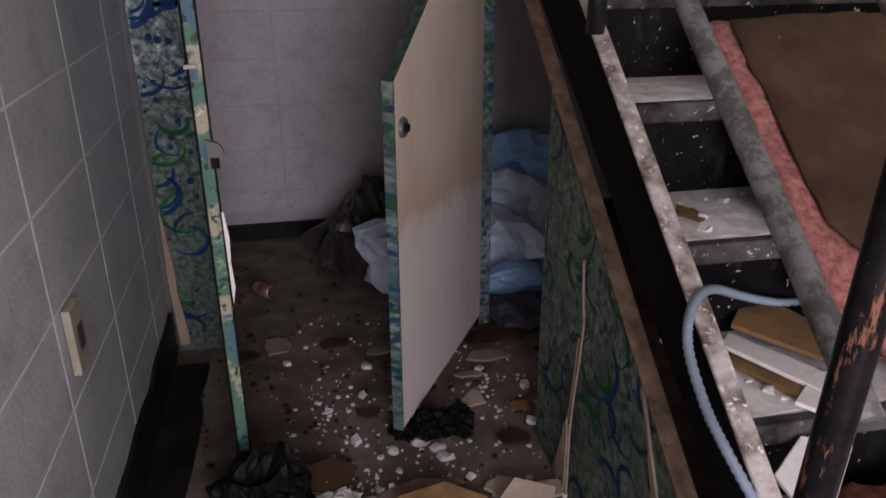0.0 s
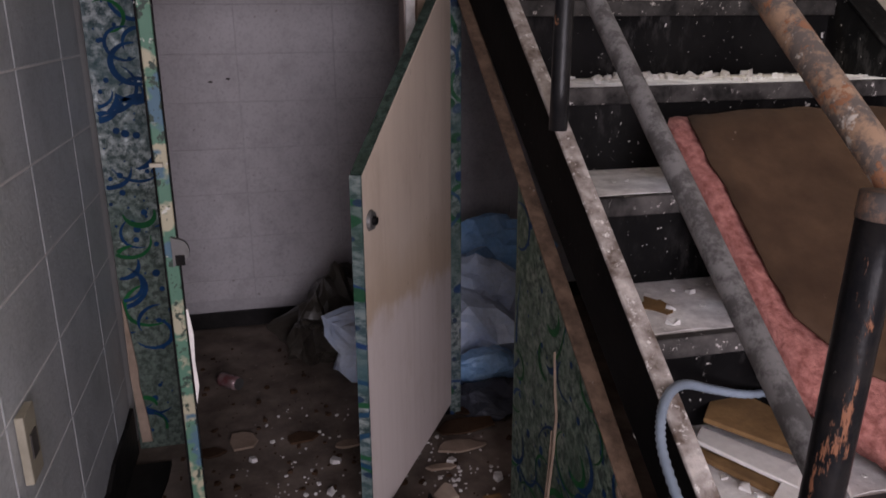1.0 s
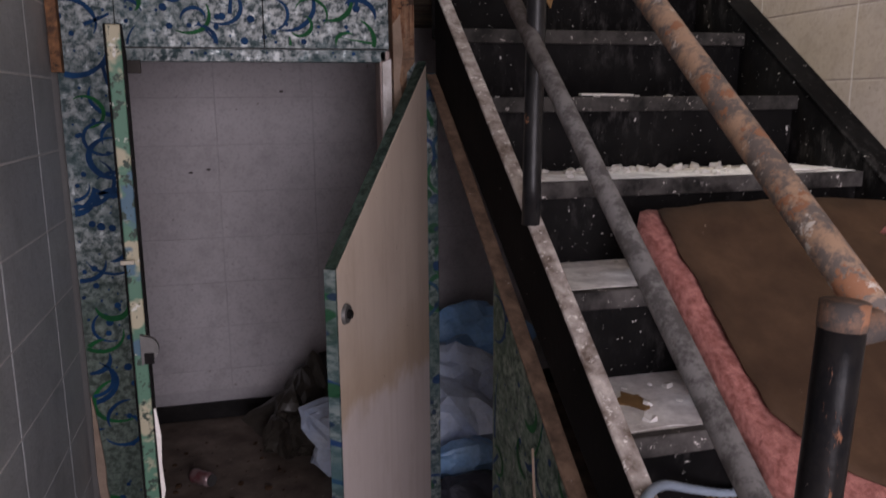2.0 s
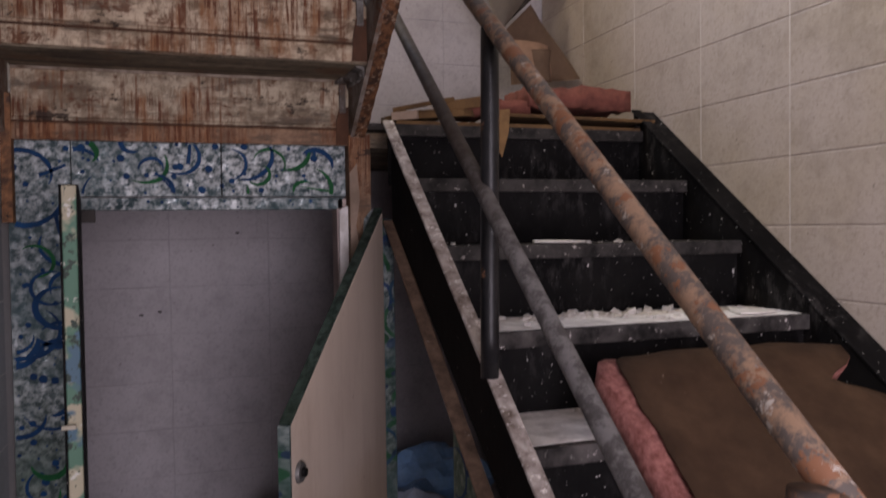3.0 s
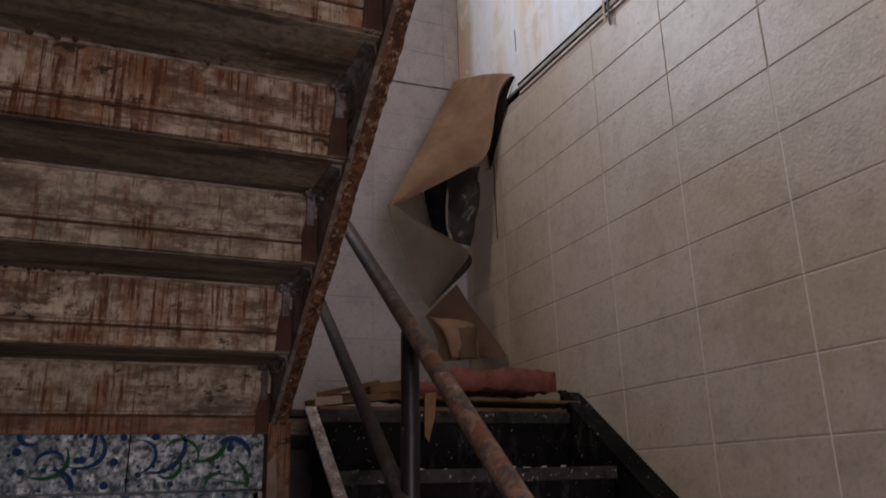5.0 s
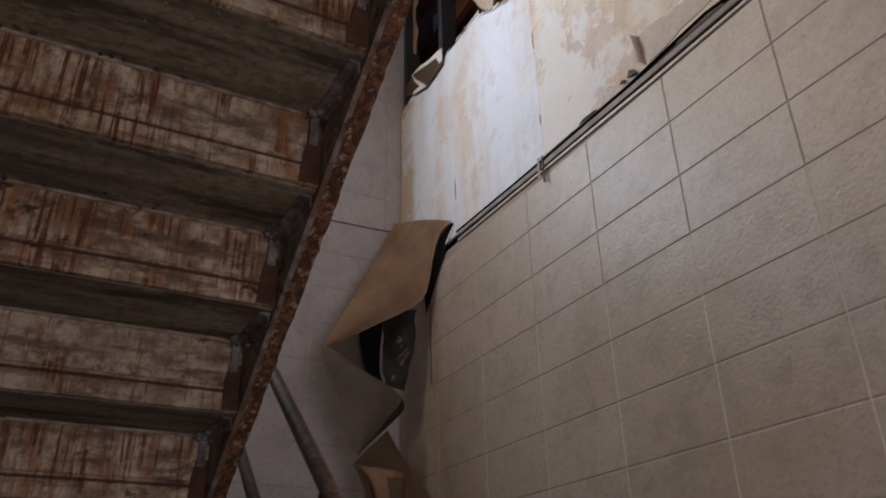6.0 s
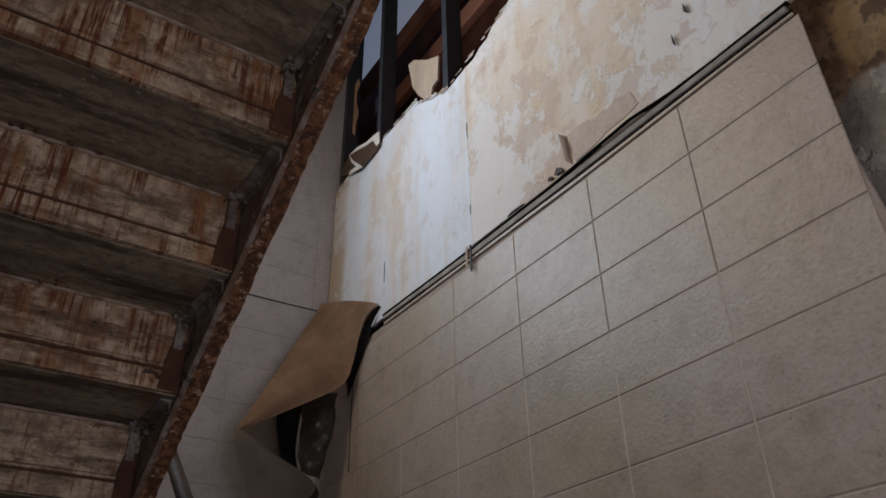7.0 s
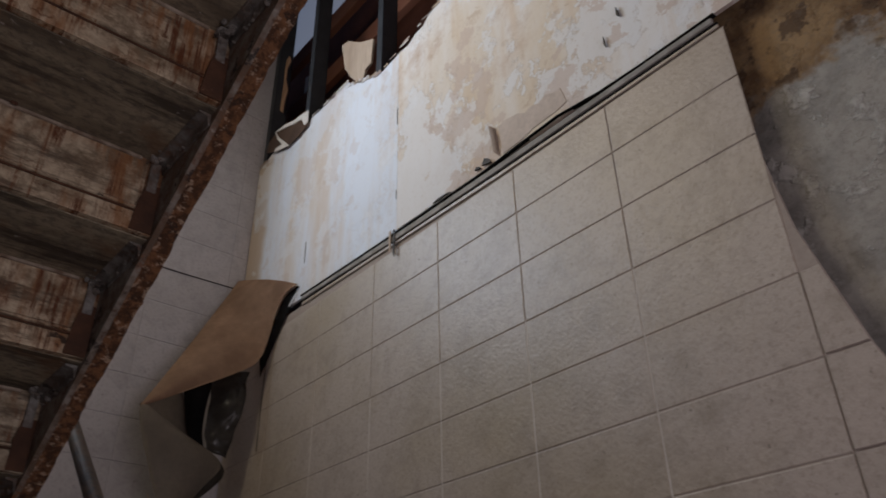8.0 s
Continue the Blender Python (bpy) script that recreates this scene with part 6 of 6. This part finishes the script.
for i, (x, y, r) in enumerate(((-0.32, 2.20, 0.03), (-0.27, 2.16, 0.025), (-0.40, 2.17, 0.02), (-0.50, 1.92, 0.04))):
    bm = bmesh.new()
    bmesh.ops.create_icosphere(bm, subdivisions=2, radius=r)
    for v in bm.verts:
        v.co *= 1 + 0.5 * noise.noise(v.co * 30 + Vector((i, 0, 0)))
        v.co = Vector((x + v.co.x, y + v.co.y, FLOOR + max(v.co.z * 0.45, 0) + 0.0005))
    tagged(part("plaster_lump", bm, M_PLASTER), "crumbled white plaster lump on the floor", "plaster", "plaster lumps")
scrap("board_scrap", "tan board leaning on the floor litter", "scrap", [(-0.45, 1.82), (-0.24, 1.80), (-0.20, 1.90), (-0.30, 1.95), (-0.42, 1.92)], FLOOR + 0.001, 0.010, M_FIBRE, (22, 4))
scrap("board_scrap", "pale broken board leaning on the floor litter", "scrap", [(-0.20, 1.80), (-0.08, 1.78), (-0.03, 1.88), (-0.12, 1.93), (-0.18, 1.88)], FLOOR + 0.001, 0.012, M_TAN_PALE, (22, -8))
scrap("board_scrap", "brown board leaning by the black bag", "scrap", [(-0.655, 2.02), (-0.58, 2.005), (-0.525, 2.03), (-0.50, 2.075), (-0.57, 2.105), (-0.63, 2.08)], FLOOR + 0.02, 0.008, M_CARD, (24, 6))
can = thing("drink_can", "crushed dark red and white can lying on the floor", "can", (-0.77, 3.24, FLOOR))
part("body", tube(along((-0.80, 3.26, FLOOR + 0.026), (-0.735, 3.20, FLOOR + 0.026), 6), 0.026, 12, ripple=0.08), M_CAN, can, smooth=True)
part("lid", tube(along((-0.733, 3.198, FLOOR + 0.026), (-0.728, 3.194, FLOOR + 0.026), 1), 0.023, 12), M_STEEL, can, "silver end")


def crumbs(name, label, areas, seed, material, count, big=0.011):
    """Many small chips as one object."""
    r = random.Random(seed)
    verts, faces = [], []
    for _ in range(count):
        (x0, x1, y0, y1, z) = areas[min(int(r.random() * len(areas)), len(areas) - 1)]
        x, y, s = r.uniform(x0, x1), r.uniform(y0, y1), 0.003 + big * r.random() ** 3
        a = r.uniform(0, 6.3)
        k = len(verts)
        n = r.choice((4, 5, 6))
        low = [(x + s * r.uniform(0.6, 1.3) * math.cos(a + 6.283 * i / n), y + s * r.uniform(0.6, 1.3) * math.sin(a + 6.283 * i / n), z) for i in range(n)]
        verts += low + [(px * 0.85 + x * 0.15, py * 0.85 + y * 0.15, z + s * r.uniform(0.3, 0.9)) for px, py, _ in low]
        faces += [tuple(range(k + n, k + 2 * n))] + [(k + i, k + (i + 1) % n, k + n + (i + 1) % n, k + n + i) for i in range(n)]
    me = bpy.data.meshes.new(name)
    me.from_pydata(verts, [], faces)
    me.materials.append(material)
    return tagged(new(name, me), label, "debris", kind="stuff")


crumbs("floor_crumbs", "white plaster crumbs scattered over the floor", [(-0.75, 0.0, 1.9, 2.5, FLOOR), (-0.75, 0.0, 2.0, 2.8, FLOOR), (-0.65, 0.25, 2.2, 3.0, FLOOR), (-0.70, -0.45, 1.9, 2.1, FLOOR)], 5, M_PLASTER, 420, 0.007)
crumbs("plaster_chips", "larger white plaster chips on the floor", [(-0.70, 0.05, 1.9, 2.7, FLOOR)], 9, M_PLASTER, 60, 0.020)
crumbs("floor_grit", "brown grit scattered over the floor", [(-0.95, 0.3, 1.8, 3.6, FLOOR)], 6, M_CARD, 500)
spots = []
for k in range(1, 8):
    y, z = nose(k)
    spots += [(0.06, 0.95, y + 0.06, y + 0.24, z)] if k < 3 else [(0.06, 0.95, y + 0.02, y + 0.25, z)] * 2
crumbs("tread_rubble", "white plaster rubble along the back of a tread", [(0.06, 0.95, nose(3)[0] + 0.06, nose(3)[0] + 0.24, nose(3)[1]), (0.30, 0.62, nose(3)[0] + 0.14, nose(3)[0] + 0.25, nose(3)[1])], 18, M_PLASTER, 160, 0.018)
crumbs("tread_crumbs", "plaster crumbs lying on the stair treads", spots, 8, M_PLASTER, 300)
for k, x0, x1 in ((2, 0.32, 0.48), (3, 0.78, 0.90)):
    y, z = nose(k)
    r = random.Random(int(x0 * 100))
    scrap("paint_flake", "curled white paint flake on a stair tread", "flake", [(x0, y + 0.03), (x0 + (x1 - x0) * 0.4, y + 0.02), (x1, y + 0.04), (x1 - 0.03, y + 0.10), ((x0 + x1) / 2, y + r.uniform(0.11, 0.17)), (x0 + 0.02, y + 0.09)], z + 0.003, 0.006, M_CERAMIC, (1, 1))
